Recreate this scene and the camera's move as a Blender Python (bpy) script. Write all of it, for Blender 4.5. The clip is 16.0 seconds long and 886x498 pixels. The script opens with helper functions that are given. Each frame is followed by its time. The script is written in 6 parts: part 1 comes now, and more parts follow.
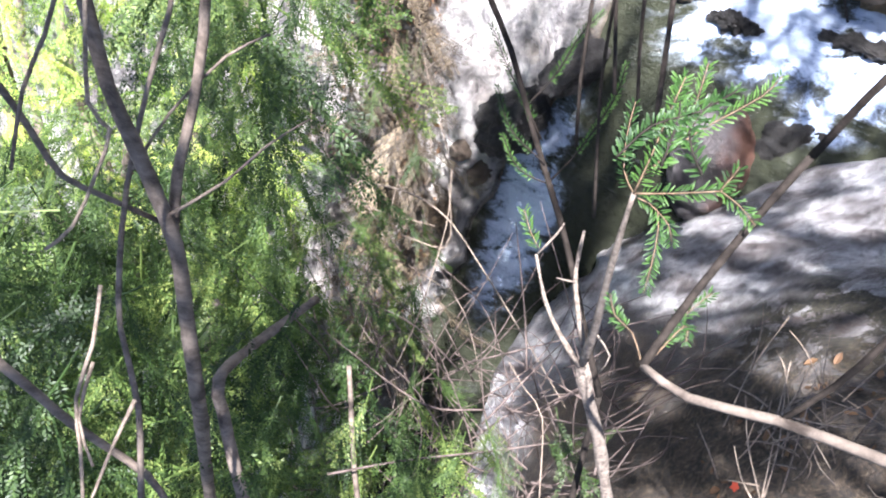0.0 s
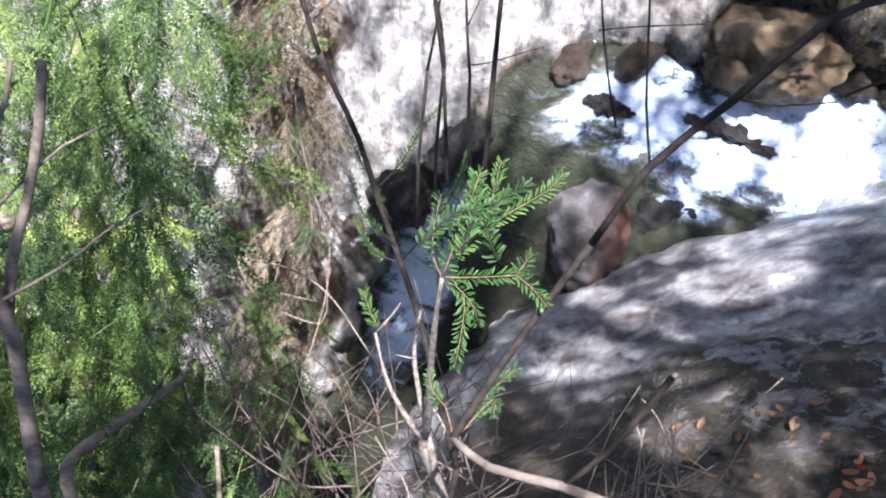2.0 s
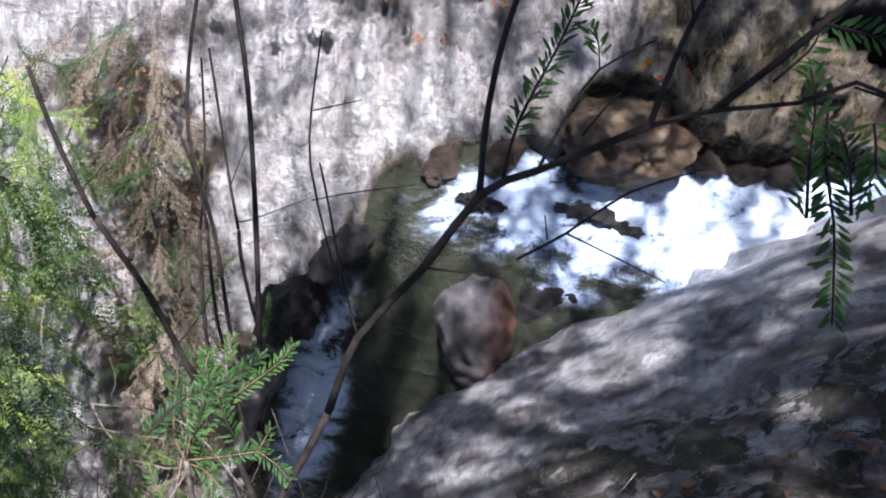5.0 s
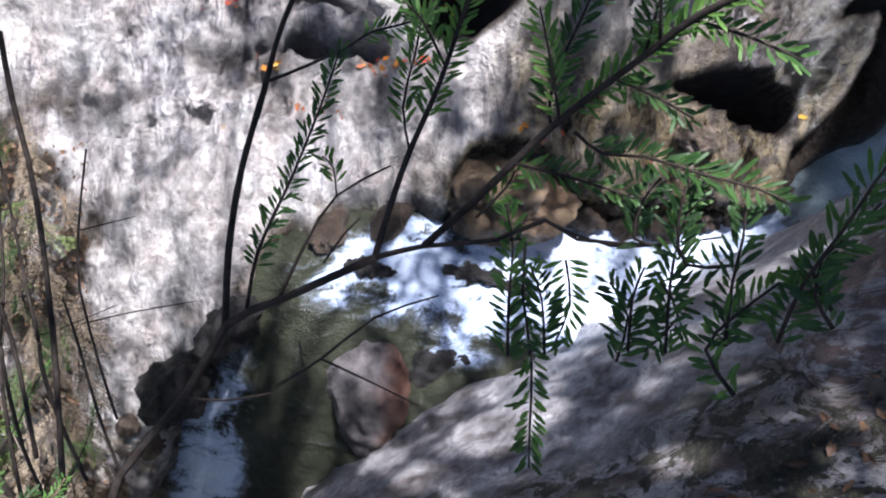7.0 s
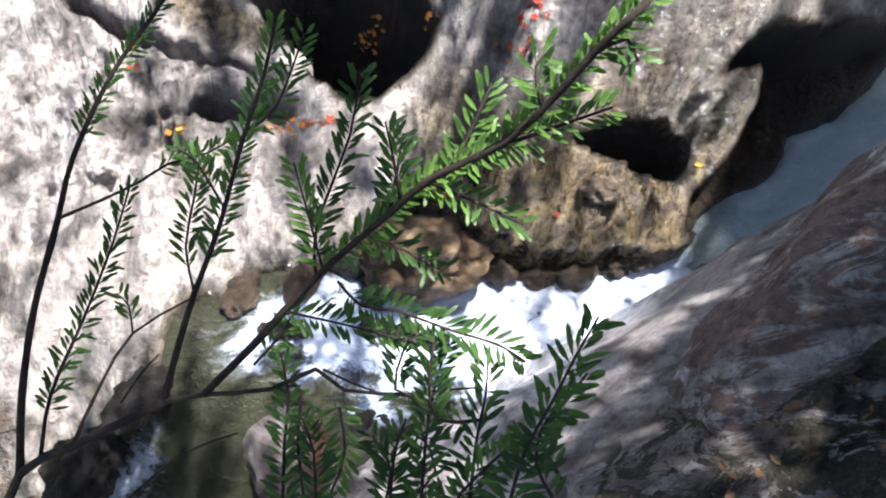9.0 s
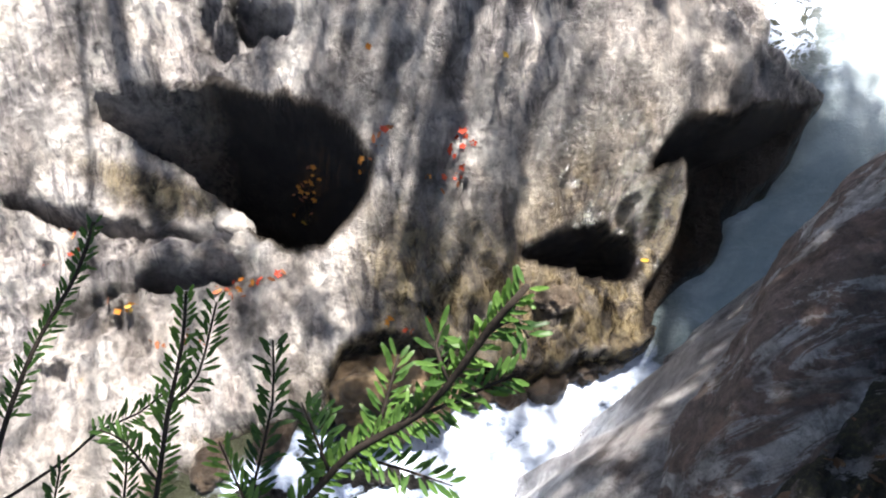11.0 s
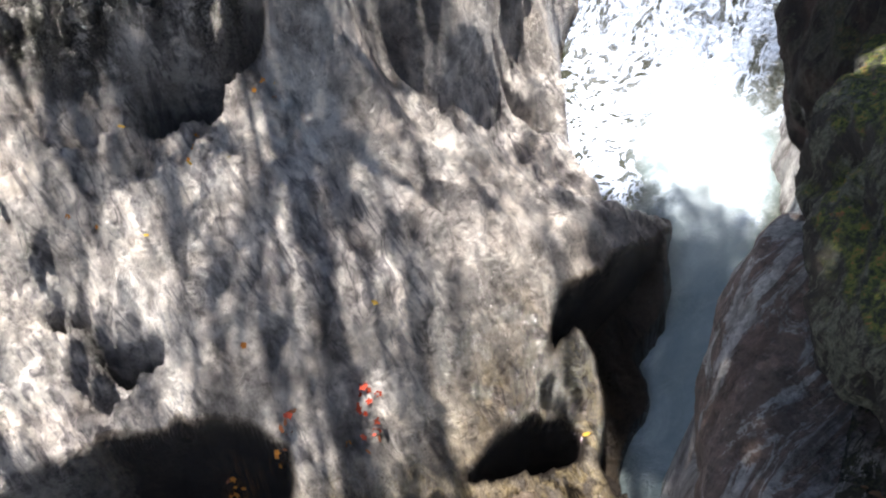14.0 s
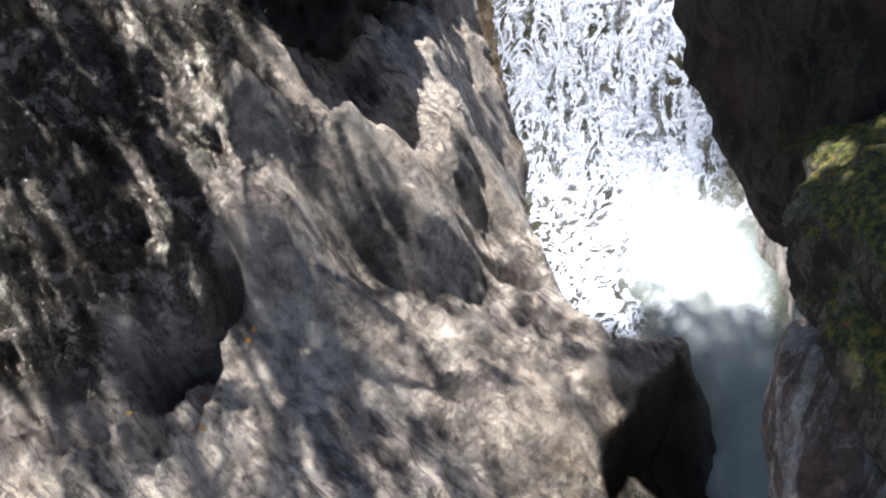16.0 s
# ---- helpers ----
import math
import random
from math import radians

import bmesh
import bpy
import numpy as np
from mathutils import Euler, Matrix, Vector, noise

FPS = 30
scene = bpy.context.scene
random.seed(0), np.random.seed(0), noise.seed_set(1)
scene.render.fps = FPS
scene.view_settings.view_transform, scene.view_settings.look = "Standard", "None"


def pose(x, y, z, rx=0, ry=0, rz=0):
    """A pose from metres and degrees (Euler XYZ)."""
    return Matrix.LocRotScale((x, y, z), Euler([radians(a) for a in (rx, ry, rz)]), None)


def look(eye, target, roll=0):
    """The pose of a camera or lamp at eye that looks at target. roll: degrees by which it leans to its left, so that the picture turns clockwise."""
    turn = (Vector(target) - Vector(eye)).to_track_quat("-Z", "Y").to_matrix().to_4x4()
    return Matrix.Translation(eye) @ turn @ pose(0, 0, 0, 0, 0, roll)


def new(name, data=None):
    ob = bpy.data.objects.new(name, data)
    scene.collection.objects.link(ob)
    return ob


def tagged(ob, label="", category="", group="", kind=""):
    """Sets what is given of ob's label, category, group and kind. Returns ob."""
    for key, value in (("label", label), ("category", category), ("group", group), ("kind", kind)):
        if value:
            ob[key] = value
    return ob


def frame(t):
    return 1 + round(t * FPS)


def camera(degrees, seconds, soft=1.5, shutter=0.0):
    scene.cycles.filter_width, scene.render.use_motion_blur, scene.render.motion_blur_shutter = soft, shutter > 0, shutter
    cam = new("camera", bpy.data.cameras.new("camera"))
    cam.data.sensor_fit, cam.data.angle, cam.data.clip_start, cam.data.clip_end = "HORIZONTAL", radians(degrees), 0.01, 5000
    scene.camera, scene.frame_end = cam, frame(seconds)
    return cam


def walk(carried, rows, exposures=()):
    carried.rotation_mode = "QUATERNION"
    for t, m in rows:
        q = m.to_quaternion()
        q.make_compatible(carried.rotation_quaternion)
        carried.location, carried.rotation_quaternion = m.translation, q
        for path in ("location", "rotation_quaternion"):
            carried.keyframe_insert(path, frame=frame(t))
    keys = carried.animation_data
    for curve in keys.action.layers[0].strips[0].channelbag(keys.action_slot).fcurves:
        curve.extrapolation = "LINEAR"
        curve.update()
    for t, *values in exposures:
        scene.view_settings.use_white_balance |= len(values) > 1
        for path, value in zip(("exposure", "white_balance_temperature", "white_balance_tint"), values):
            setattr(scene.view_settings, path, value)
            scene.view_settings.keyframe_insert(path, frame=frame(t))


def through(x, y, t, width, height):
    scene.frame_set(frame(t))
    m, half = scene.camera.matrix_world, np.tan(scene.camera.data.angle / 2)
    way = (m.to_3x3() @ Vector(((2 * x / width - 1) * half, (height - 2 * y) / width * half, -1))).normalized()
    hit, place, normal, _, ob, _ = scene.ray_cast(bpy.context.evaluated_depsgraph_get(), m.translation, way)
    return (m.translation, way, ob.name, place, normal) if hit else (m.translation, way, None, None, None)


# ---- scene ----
cam = camera(57.5, 16.0, soft=2.0)
walk(cam, [
    (0.0, pose(-0.527, -0.241, 6.252, -0.89, 12.65, 10.12)),
    (0.5, pose(-0.488, -0.232, 6.269, 0.51, 11.18, 9.45)),
    (1.0, pose(-0.466, -0.217, 6.289, 2.53, 9.61, 9.12)),
    (1.5, pose(-0.445, -0.217, 6.298, 3.42, 8.22, 9.38)),
    (2.0, pose(-0.399, -0.204, 6.305, 4.04, 6.05, 9.37)),
    (2.5, pose(-0.378, -0.186, 6.309, 5.14, 5.00, 8.14)),
    (3.0, pose(-0.341, -0.171, 6.304, 6.03, 4.21, 6.97)),
    (3.5, pose(-0.291, -0.137, 6.297, 7.47, 2.84, 6.18)),
    (3.7, pose(-0.275, -0.132, 6.296, 7.55, 2.34, 5.97)),
    (5.8, pose(-0.097, -0.040, 6.302, 12.33, -2.31, 1.27)),
    (6.0, pose(-0.082, -0.034, 6.307, 12.72, -3.48, 1.23)),
    (6.5, pose(-0.043, -0.021, 6.309, 13.13, -3.88, 0.61)),
    (7.0, pose(0.000, 0.000, 6.300, 14.20, -4.77, -1.21)),
    (7.5, pose(0.034, 0.015, 6.298, 14.89, -6.03, -2.06)),
    (8.0, pose(0.076, 0.032, 6.315, 15.79, -7.49, -3.26)),
    (8.5, pose(0.107, 0.052, 6.324, 16.90, -8.31, -4.06)),
    (9.0, pose(0.125, 0.069, 6.336, 17.96, -8.87, -5.03)),
    (9.2, pose(0.133, 0.073, 6.341, 18.46, -9.20, -5.25)),
    (11.3, pose(0.179, 0.185, 6.408, 29.27, -7.64, -17.26)),
    (11.5, pose(0.202, 0.212, 6.425, 30.25, -7.83, -19.15)),
    (12.0, pose(0.249, 0.232, 6.421, 33.94, -7.18, -23.09)),
    (12.5, pose(0.290, 0.227, 6.417, 37.97, -5.92, -27.22)),
    (13.0, pose(0.322, 0.210, 6.418, 40.37, -4.47, -29.40)),
    (13.5, pose(0.348, 0.231, 6.445, 41.27, -2.90, -31.53)),
    (14.0, pose(0.387, 0.260, 6.492, 44.15, 0.96, -36.05)),
    (14.5, pose(0.420, 0.300, 6.554, 46.97, 5.34, -39.13)),
    (15.0, pose(0.454, 0.323, 6.598, 49.17, 7.32, -41.60)),
    (15.5, pose(0.495, 0.350, 6.660, 52.19, 10.52, -44.31)),
    (16.0, pose(0.538, 0.366, 6.709, 53.45, 13.96, -47.09)),
], exposures=[(0.0, 2.76, 6100, 15), (1.5, 2.48, 6000, 15), (2.5, 2.3, 6000, 16), (3.5, 2.1, 5900, 16), (6.0, 1.57, 5900, 17), (7.0, 1.84, 6000, 17), (8.0, 2.2, 6300, 16), (9.0, 2.3, 6600, 14), (11.5, 2.25, 6900, 12), (12.5, 2.38, 6900, 12), (13.5, 2.24, 7000, 12), (14.5, 2.08, 7000, 12), (15.0, 2.0, 7100, 12), (16.0, 1.8, 7200, 13)])

# ---------------------------------------------------------------- light
SUN_AZ, SUN_EL = -20.0, 70.0          # degrees: azimuth from +y towards -x, elevation
world = bpy.data.worlds.new("sky")
scene.world = world
world.use_nodes = True
wn = world.node_tree.nodes
sky = wn.new("ShaderNodeTexSky")
sky.sky_type = "NISHITA"
sky.sun_disc = False
sky.sun_elevation = radians(SUN_EL)
sky.sun_rotation = radians(-SUN_AZ)
wn["Background"].inputs["Strength"].default_value = 0.052
world.node_tree.links.new(sky.outputs["Color"], wn["Background"].inputs["Color"])

sun_dir = Vector((-math.sin(radians(SUN_AZ)) * math.cos(radians(SUN_EL)), math.cos(radians(SUN_AZ)) * math.cos(radians(SUN_EL)), math.sin(radians(SUN_EL))))
sun = new("sun", bpy.data.lights.new("sun", "SUN"))
sun.data.energy = 5.0
sun.data.angle = radians(0.6)
sun.data.color = (1.0, 0.98, 0.94)
sun.matrix_world = look(sun_dir * 40, (0, 0, 0))


# ---------------------------------------------------------------- materials
def material(name):
    m = bpy.data.materials.new(name)
    m.use_nodes = True
    nt = m.node_tree
    return m, nt, nt.nodes["Principled BSDF"]


def node(nt, kind, **values):
    n = nt.nodes.new(kind)
    for key, v in values.items():
        n.inputs[key.replace("_", " ")].default_value = v
    return n


def noise_tex(nt, scale, detail=6.0, rough=0.6, distort=0.0, stretch=None, turn=(0, 0, 0)):
    tc = nt.nodes.new("ShaderNodeTexCoord")
    mp = nt.nodes.new("ShaderNodeMapping")
    mp.inputs["Scale"].default_value = stretch or (1, 1, 1)
    mp.inputs["Rotation"].default_value = turn
    n = node(nt, "ShaderNodeTexNoise", Scale=scale, Detail=detail, Roughness=rough, Distortion=distort)
    nt.links.new(tc.outputs["Object"], mp.inputs["Vector"])
    nt.links.new(mp.outputs["Vector"], n.inputs["Vector"])
    return n.outputs["Fac"]


def ramp(nt, fac, stops):
    r = nt.nodes.new("ShaderNodeValToRGB")
    el = r.color_ramp.elements
    while len(el) < len(stops):
        el.new(0.5)
    for e, (p, c) in zip(el, stops):
        e.position, e.color = p, (*c, 1) if len(c) == 3 else c
    nt.links.new(fac, r.inputs["Fac"])
    return r.outputs["Color"]


def mix(nt, fac, a, b, how="MIX"):
    m = nt.nodes.new("ShaderNodeMix")
    m.data_type, m.blend_type = "RGBA", how
    for sock, v in ((m.inputs[0], fac), (m.inputs[6], a), (m.inputs[7], b)):
        if isinstance(v, (int, float)):
            sock.default_value = v
        elif isinstance(v, tuple):
            sock.default_value = (*v, 1)
        else:
            nt.links.new(v, sock)
    return m.outputs[2]


def math_node(nt, op, a, b=0.0, clamp=False):
    m = nt.nodes.new("ShaderNodeMath")
    m.operation, m.use_clamp = op, clamp
    for sock, v in zip(m.inputs, (a, b)):
        if isinstance(v, (int, float)):
            sock.default_value = v
        else:
            nt.links.new(v, sock)
    return m.outputs[0]


def attribute(nt, name):
    a = nt.nodes.new("ShaderNodeAttribute")
    a.attribute_name = name
    return a.outputs["Fac"]


def bump(nt, bsdf, height, strength=0.5, distance=0.02):
    b = node(nt, "ShaderNodeBump", Strength=strength, Distance=distance)
    nt.links.new(height, b.inputs["Height"])
    nt.links.new(b.outputs["Normal"], bsdf.inputs["Normal"])


def far_rock_material():
    """Pale water-worn slab: soft grey clouds, faint foliation, crystal grit, flaked pits, dark lichen, algae and a wet
    film near the water. Shade is painted into hollows, cracks, grooves and the cliff's shaded side.
    """
    m, nt, b = material("pale_slab_rock")
    cloud = noise_tex(nt, 1.5, 5, 0.6, 0.3)
    blotch = noise_tex(nt, 5.5, 6, 0.66, 0.5, stretch=(1.25, 0.8, 0.9))
    vein = noise_tex(nt, 3.2, 5, 0.55, 1.4, stretch=(1.9, 0.6, 0.8), turn=(0, 0, 0.12))
    wave = noise_tex(nt, 4.2, 4, 0.5, 2.2, stretch=(2.1, 0.5, 0.8), turn=(0, 0, -0.15))
    spots = noise_tex(nt, 13.0, 8, 0.72, 0.2)
    fine = noise_tex(nt, 42.0, 7, 0.78)
    grit = noise_tex(nt, 150.0, 3, 0.6)
    c = ramp(nt, cloud, [(0.37, (0.30, 0.29, 0.30)), (0.46, (0.62, 0.60, 0.60)), (0.56, (0.88, 0.86, 0.85))])
    c = mix(nt, 0.75, c, ramp(nt, blotch, [(0.36, (0.30, 0.285, 0.28)), (0.46, (0.80, 0.78, 0.77)), (0.56, (1.12, 1.11, 1.09))]), "MULTIPLY")
    c = mix(nt, 0.55, c, ramp(nt, vein, [(0.38, (0.50, 0.48, 0.50)), (0.47, (0.92, 0.91, 0.92)), (0.60, (1.08, 1.07, 1.06))]), "MULTIPLY")
    c = mix(nt, 0.62, c, ramp(nt, spots, [(0.35, (0.30, 0.28, 0.26)), (0.44, (0.88, 0.86, 0.84)), (0.60, (1.12, 1.11, 1.09))]), "MULTIPLY")
    c = mix(nt, 0.32, c, ramp(nt, fine, [(0.36, (0.42, 0.40, 0.39)), (0.46, (0.92, 0.91, 0.9)), (0.64, (1.15, 1.14, 1.12))]), "MULTIPLY")
    # wavy blue-grey streaks paint the shade of shallow grooves into the slab's colour
    drawn = ramp(nt, noise_tex(nt, 0.8, 4, 0.6, 0.2), [(0.42, (0, 0, 0)), (0.56, (0.8, 0.8, 0.8))])
    c = mix(nt, drawn, c, mix(nt, 1.0, c, ramp(nt, wave, [(0.38, (0.26, 0.26, 0.31)), (0.47, (0.85, 0.85, 0.88)), (0.56, (1.08, 1.08, 1.08))]), "MULTIPLY"))
    c = mix(nt, 0.8, c, ramp(nt, noise_tex(nt, 2.3, 5, 0.55, 0.2), [(0.44, (1, 1, 1)), (0.64, (1.0, 0.94, 0.89))]), "MULTIPLY")
    lichen_shade = math_node(nt, "MULTIPLY", attribute(nt, "lichen_shade"), ramp(nt, noise_tex(nt, 4.0, 8, 0.75, 0.4), [(0.42, (0.12, 0.12, 0.12)), (0.50, (1, 1, 1))]), True)
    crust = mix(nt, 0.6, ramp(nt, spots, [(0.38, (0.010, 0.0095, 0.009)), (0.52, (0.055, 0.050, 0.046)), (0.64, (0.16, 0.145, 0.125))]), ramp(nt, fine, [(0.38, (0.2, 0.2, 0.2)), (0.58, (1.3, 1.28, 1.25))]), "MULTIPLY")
    c = mix(nt, math_node(nt, "MULTIPLY", lichen_shade, 0.92), c, crust)
    wet = attribute(nt, "wet")
    algae = math_node(nt, "MULTIPLY", attribute(nt, "algae"), ramp(nt, blotch, [(0.38, (0.35, 0.35, 0.35)), (0.54, (1, 1, 1))]), True)
    # slime ramp widened so dark patches and pale spots mimic shadow and glints
    slime = mix(nt, 0.5, ramp(nt, noise_tex(nt, 5.0, 7, 0.66, 0.8, stretch=(1.5, 0.7, 1)), [(0.40, (0.022, 0.016, 0.009)), (0.47, (0.17, 0.13, 0.068)), (0.56, (0.58, 0.49, 0.31))]), ramp(nt, fine, [(0.36, (0.35, 0.35, 0.35)), (0.60, (1.2, 1.2, 1.2))]), "MULTIPLY")
    c = mix(nt, algae, c, slime)
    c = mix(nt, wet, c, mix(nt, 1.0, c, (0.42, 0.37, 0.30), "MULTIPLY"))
    # shade of hollows and cracks put into the colour, almost black
    c = mix(nt, math_node(nt, "MULTIPLY", attribute(nt, "hollow_shade"), 0.93), c, mix(nt, fine, (0.009, 0.008, 0.009), (0.050, 0.042, 0.038)))
    earth = ramp(nt, noise_tex(nt, 16.0, 6, 0.8, 1.5), [(0.38, (0.010, 0.007, 0.005)), (0.48, (0.042, 0.028, 0.018)), (0.56, (0.095, 0.065, 0.04)), (0.66, (0.20, 0.155, 0.10))])
    c = mix(nt, math_node(nt, "MULTIPLY", attribute(nt, "litter"), 1.0, True), c, earth)
    nt.links.new(c, b.inputs["Base Color"])
    rough = math_node(nt, "SUBTRACT", math_node(nt, "ADD", 0.15, math_node(nt, "MULTIPLY", fine, 0.4)), math_node(nt, "MULTIPLY", wet, 0.30), True)
    nt.links.new(rough, b.inputs["Roughness"])
    h = math_node(nt, "ADD", math_node(nt, "MULTIPLY", vein, 0.5), math_node(nt, "ADD", math_node(nt, "MULTIPLY", blotch, 0.7), math_node(nt, "ADD", math_node(nt, "MULTIPLY", spots, 1.15), math_node(nt, "ADD", math_node(nt, "MULTIPLY", fine, 0.28), math_node(nt, "MULTIPLY", grit, 0.06)))))
    bump(nt, b, h, 1.0, 0.22)
    return m


def near_rock_material(name, cover=None):
    """The near bank: satin purple-grey rock drawn out in streaks by the water's edge, and above its ledge dark moss broken by pale lichen islands and red-brown patches."""
    m, nt, b = material(name)
    turn = (0.2, 0.2, -0.62)
    cloud = noise_tex(nt, 1.3, 5, 0.6, 0.3)
    streak = noise_tex(nt, 2.6, 6, 0.58, 0.7, stretch=(0.5, 2.4, 1.0), turn=turn)
    drip = noise_tex(nt, 6.0, 6, 0.66, 1.2, stretch=(1.4, 0.8, 0.7), turn=turn)
    spots = noise_tex(nt, 14.0, 8, 0.74, 0.3)
    fine = noise_tex(nt, 44.0, 7, 0.78)
    if cover is None:
        c = ramp(nt, streak, [(0.36, (0.10, 0.085, 0.085)), (0.44, (0.27, 0.255, 0.26)), (0.53, (0.42, 0.405, 0.415)), (0.66, (0.62, 0.61, 0.60))])
    else:
        c = ramp(nt, streak, [(0.36, (0.16, 0.125, 0.12)), (0.43, (0.44, 0.40, 0.40)), (0.52, (0.66, 0.63, 0.63)), (0.66, (0.82, 0.80, 0.79))])
    c = mix(nt, 0.5, c, ramp(nt, drip, [(0.38, (0.30, 0.26, 0.25)), (0.46, (0.9, 0.9, 0.9)), (0.6, (1.12, 1.12, 1.14))]), "MULTIPLY")
    c = mix(nt, 0.5, c, ramp(nt, fine, [(0.36, (0.45, 0.43, 0.42)), (0.48, (0.95, 0.95, 0.95)), (0.64, (1.15, 1.15, 1.14))]), "MULTIPLY")
    moss = attribute(nt, "moss") if cover is None else math_node(nt, "ADD", cover, 0.0)
    red = math_node(nt, "MULTIPLY", ramp(nt, noise_tex(nt, 2.4, 9, 0.74, 0.9, stretch=(0.5, 1.9, 1.0), turn=turn), [(0.475 if cover is None else 0.455, (0, 0, 0)), (0.505 if cover is None else 0.485, (1, 1, 1))]), math_node(nt, "ADD", 0.20, math_node(nt, "MULTIPLY", moss, 0.38 if cover is None else 0.78)), True)
    c = mix(nt, red, c, mix(nt, spots, (0.012, 0.007, 0.006), (0.15, 0.088, 0.074) if cover is None else (0.42, 0.27, 0.235)))
    c = mix(nt, 0.65, c, ramp(nt, spots, [(0.37, (0.28, 0.27, 0.26)), (0.47, (0.92, 0.92, 0.92)), (0.62, (1.3, 1.3, 1.28))]), "MULTIPLY")
    dark = ramp(nt, fine, [(0.36, (0.006, 0.005, 0.004)), (0.50, (0.026, 0.023, 0.012)), (0.60, (0.070, 0.066, 0.030)), (0.72, (0.15, 0.13, 0.075))])
    patch = ramp(nt, noise_tex(nt, 4.6, 8, 0.74, 0.7, stretch=(0.75, 1.5, 1.0), turn=turn), [(0.495, (1, 1, 1)), (0.52, (0, 0, 0))])
    c = mix(nt, math_node(nt, "MULTIPLY", math_node(nt, "MULTIPLY", moss, patch), 1.0 if cover is None else 0.3, True), c, dark)
    earth = ramp(nt, noise_tex(nt, 16.0, 6, 0.8, 1.5), [(0.38, (0.010, 0.007, 0.005)), (0.48, (0.042, 0.028, 0.018)), (0.56, (0.095, 0.065, 0.04)), (0.66, (0.20, 0.155, 0.10))])
    c = mix(nt, math_node(nt, "MULTIPLY", attribute(nt, "litter"), 1.0, True), c, earth)
    wet = attribute(nt, "wet")
    c = mix(nt, wet, c, mix(nt, 1.0, c, (0.45, 0.42, 0.40), "MULTIPLY"))
    c = mix(nt, 0.45, c, ramp(nt, cloud, [(0.38, (0.6, 0.58, 0.58)), (0.6, (1.12, 1.12, 1.12))]), "MULTIPLY")
    nt.links.new(c, b.inputs["Base Color"])
    rough = math_node(nt, "SUBTRACT", math_node(nt, "ADD", 0.34, math_node(nt, "MULTIPLY", moss, 0.35)), math_node(nt, "MULTIPLY", wet, 0.2), True)
    nt.links.new(rough, b.inputs["Roughness"])
    relief = math_node(nt, "MULTIPLY", math_node(nt, "ADD", 0.35, math_node(nt, "MULTIPLY", moss, 0.75)), math_node(nt, "ADD", spots, math_node(nt, "MULTIPLY", fine, 0.45)))
    h = math_node(nt, "ADD", math_node(nt, "ADD", math_node(nt, "MULTIPLY", streak, 0.6), math_node(nt, "MULTIPLY", drip, 0.5)), relief)
    bump(nt, b, h, 1.0, 0.17)
    return m


ROCK_FAR = far_rock_material()
ROCK_NEAR = near_rock_material("near_bank_rock")
ROCK_RED = near_rock_material("red_brown_rock", 0.9)


def water_material():
    m, nt, b = material("stream_water")
    foam, milk = attribute(nt, "foam"), attribute(nt, "milk")
    ripple = noise_tex(nt, 3.0, 7, 0.62, 0.7, stretch=(0.75, 1.5, 0.8))
    bub = noise_tex(nt, 16.0, 7, 0.68, 0.7)
    swirl = math_node(nt, "SUBTRACT", math_node(nt, "ADD", math_node(nt, "MULTIPLY", ripple, 1.6), math_node(nt, "MULTIPLY", bub, 0.6)), 1.1)
    f = math_node(nt, "ADD", foam, math_node(nt, "MULTIPLY", math_node(nt, "MULTIPLY", swirl, math_node(nt, "SUBTRACT", 1.7, math_node(nt, "MULTIPLY", milk, 1.55))), math_node(nt, "ADD", 0.25, math_node(nt, "MULTIPLY", foam, 1.3))))
    web = math_node(nt, "ADD", noise_tex(nt, 3.6, 6, 0.6, 1.6, stretch=(1.0, 1.3, 0.7)), math_node(nt, "MULTIPLY", math_node(nt, "SUBTRACT", noise_tex(nt, 11.0, 4, 0.6, 0.8), 0.5), 0.30))
    lace = math_node(nt, "SUBTRACT", 1.05, math_node(nt, "MULTIPLY", math_node(nt, "ABSOLUTE", math_node(nt, "SUBTRACT", web, 0.5)), 9.0), True)
    f = math_node(nt, "MAXIMUM", f, math_node(nt, "MULTIPLY", lace, attribute(nt, "lace")))
    c = ramp(nt, f, [(0.10, (0.024, 0.026, 0.017)), (0.28, (0.085, 0.095, 0.10)), (0.48, (0.33, 0.40, 0.55)), (0.85, (0.56, 0.635, 0.77))])
    c = mix(nt, milk, c, ramp(nt, f, [(0.15, (0.22, 0.30, 0.345)), (0.75, (0.50, 0.58, 0.59))]))
    nt.links.new(c, b.inputs["Base Color"])
    nt.links.new(math_node(nt, "ADD", 0.07, math_node(nt, "MULTIPLY", math_node(nt, "MINIMUM", f, 1.0), 0.5), True), b.inputs["Roughness"])
    b.inputs["IOR"].default_value = 1.33
    calm = math_node(nt, "SUBTRACT", 1.0, math_node(nt, "MULTIPLY", milk, 0.9), True)
    bump(nt, b, math_node(nt, "MULTIPLY", calm, math_node(nt, "ADD", ripple, math_node(nt, "MULTIPLY", bub, 0.6))), 0.8, 0.07)
    return m


WATER = water_material()


# ---------------------------------------------------------------- the lie of the land
def lattice(ix, iy, seed):
    n = (ix.astype(np.int64) * 374761393 + iy.astype(np.int64) * 668265263 + seed * 974711) & 0x7FFFFFFF
    n = ((n ^ (n >> 13)) * 1274126177) & 0x7FFFFFFF
    return ((n ^ (n >> 16)) & 0xFFFF) / 65535.0


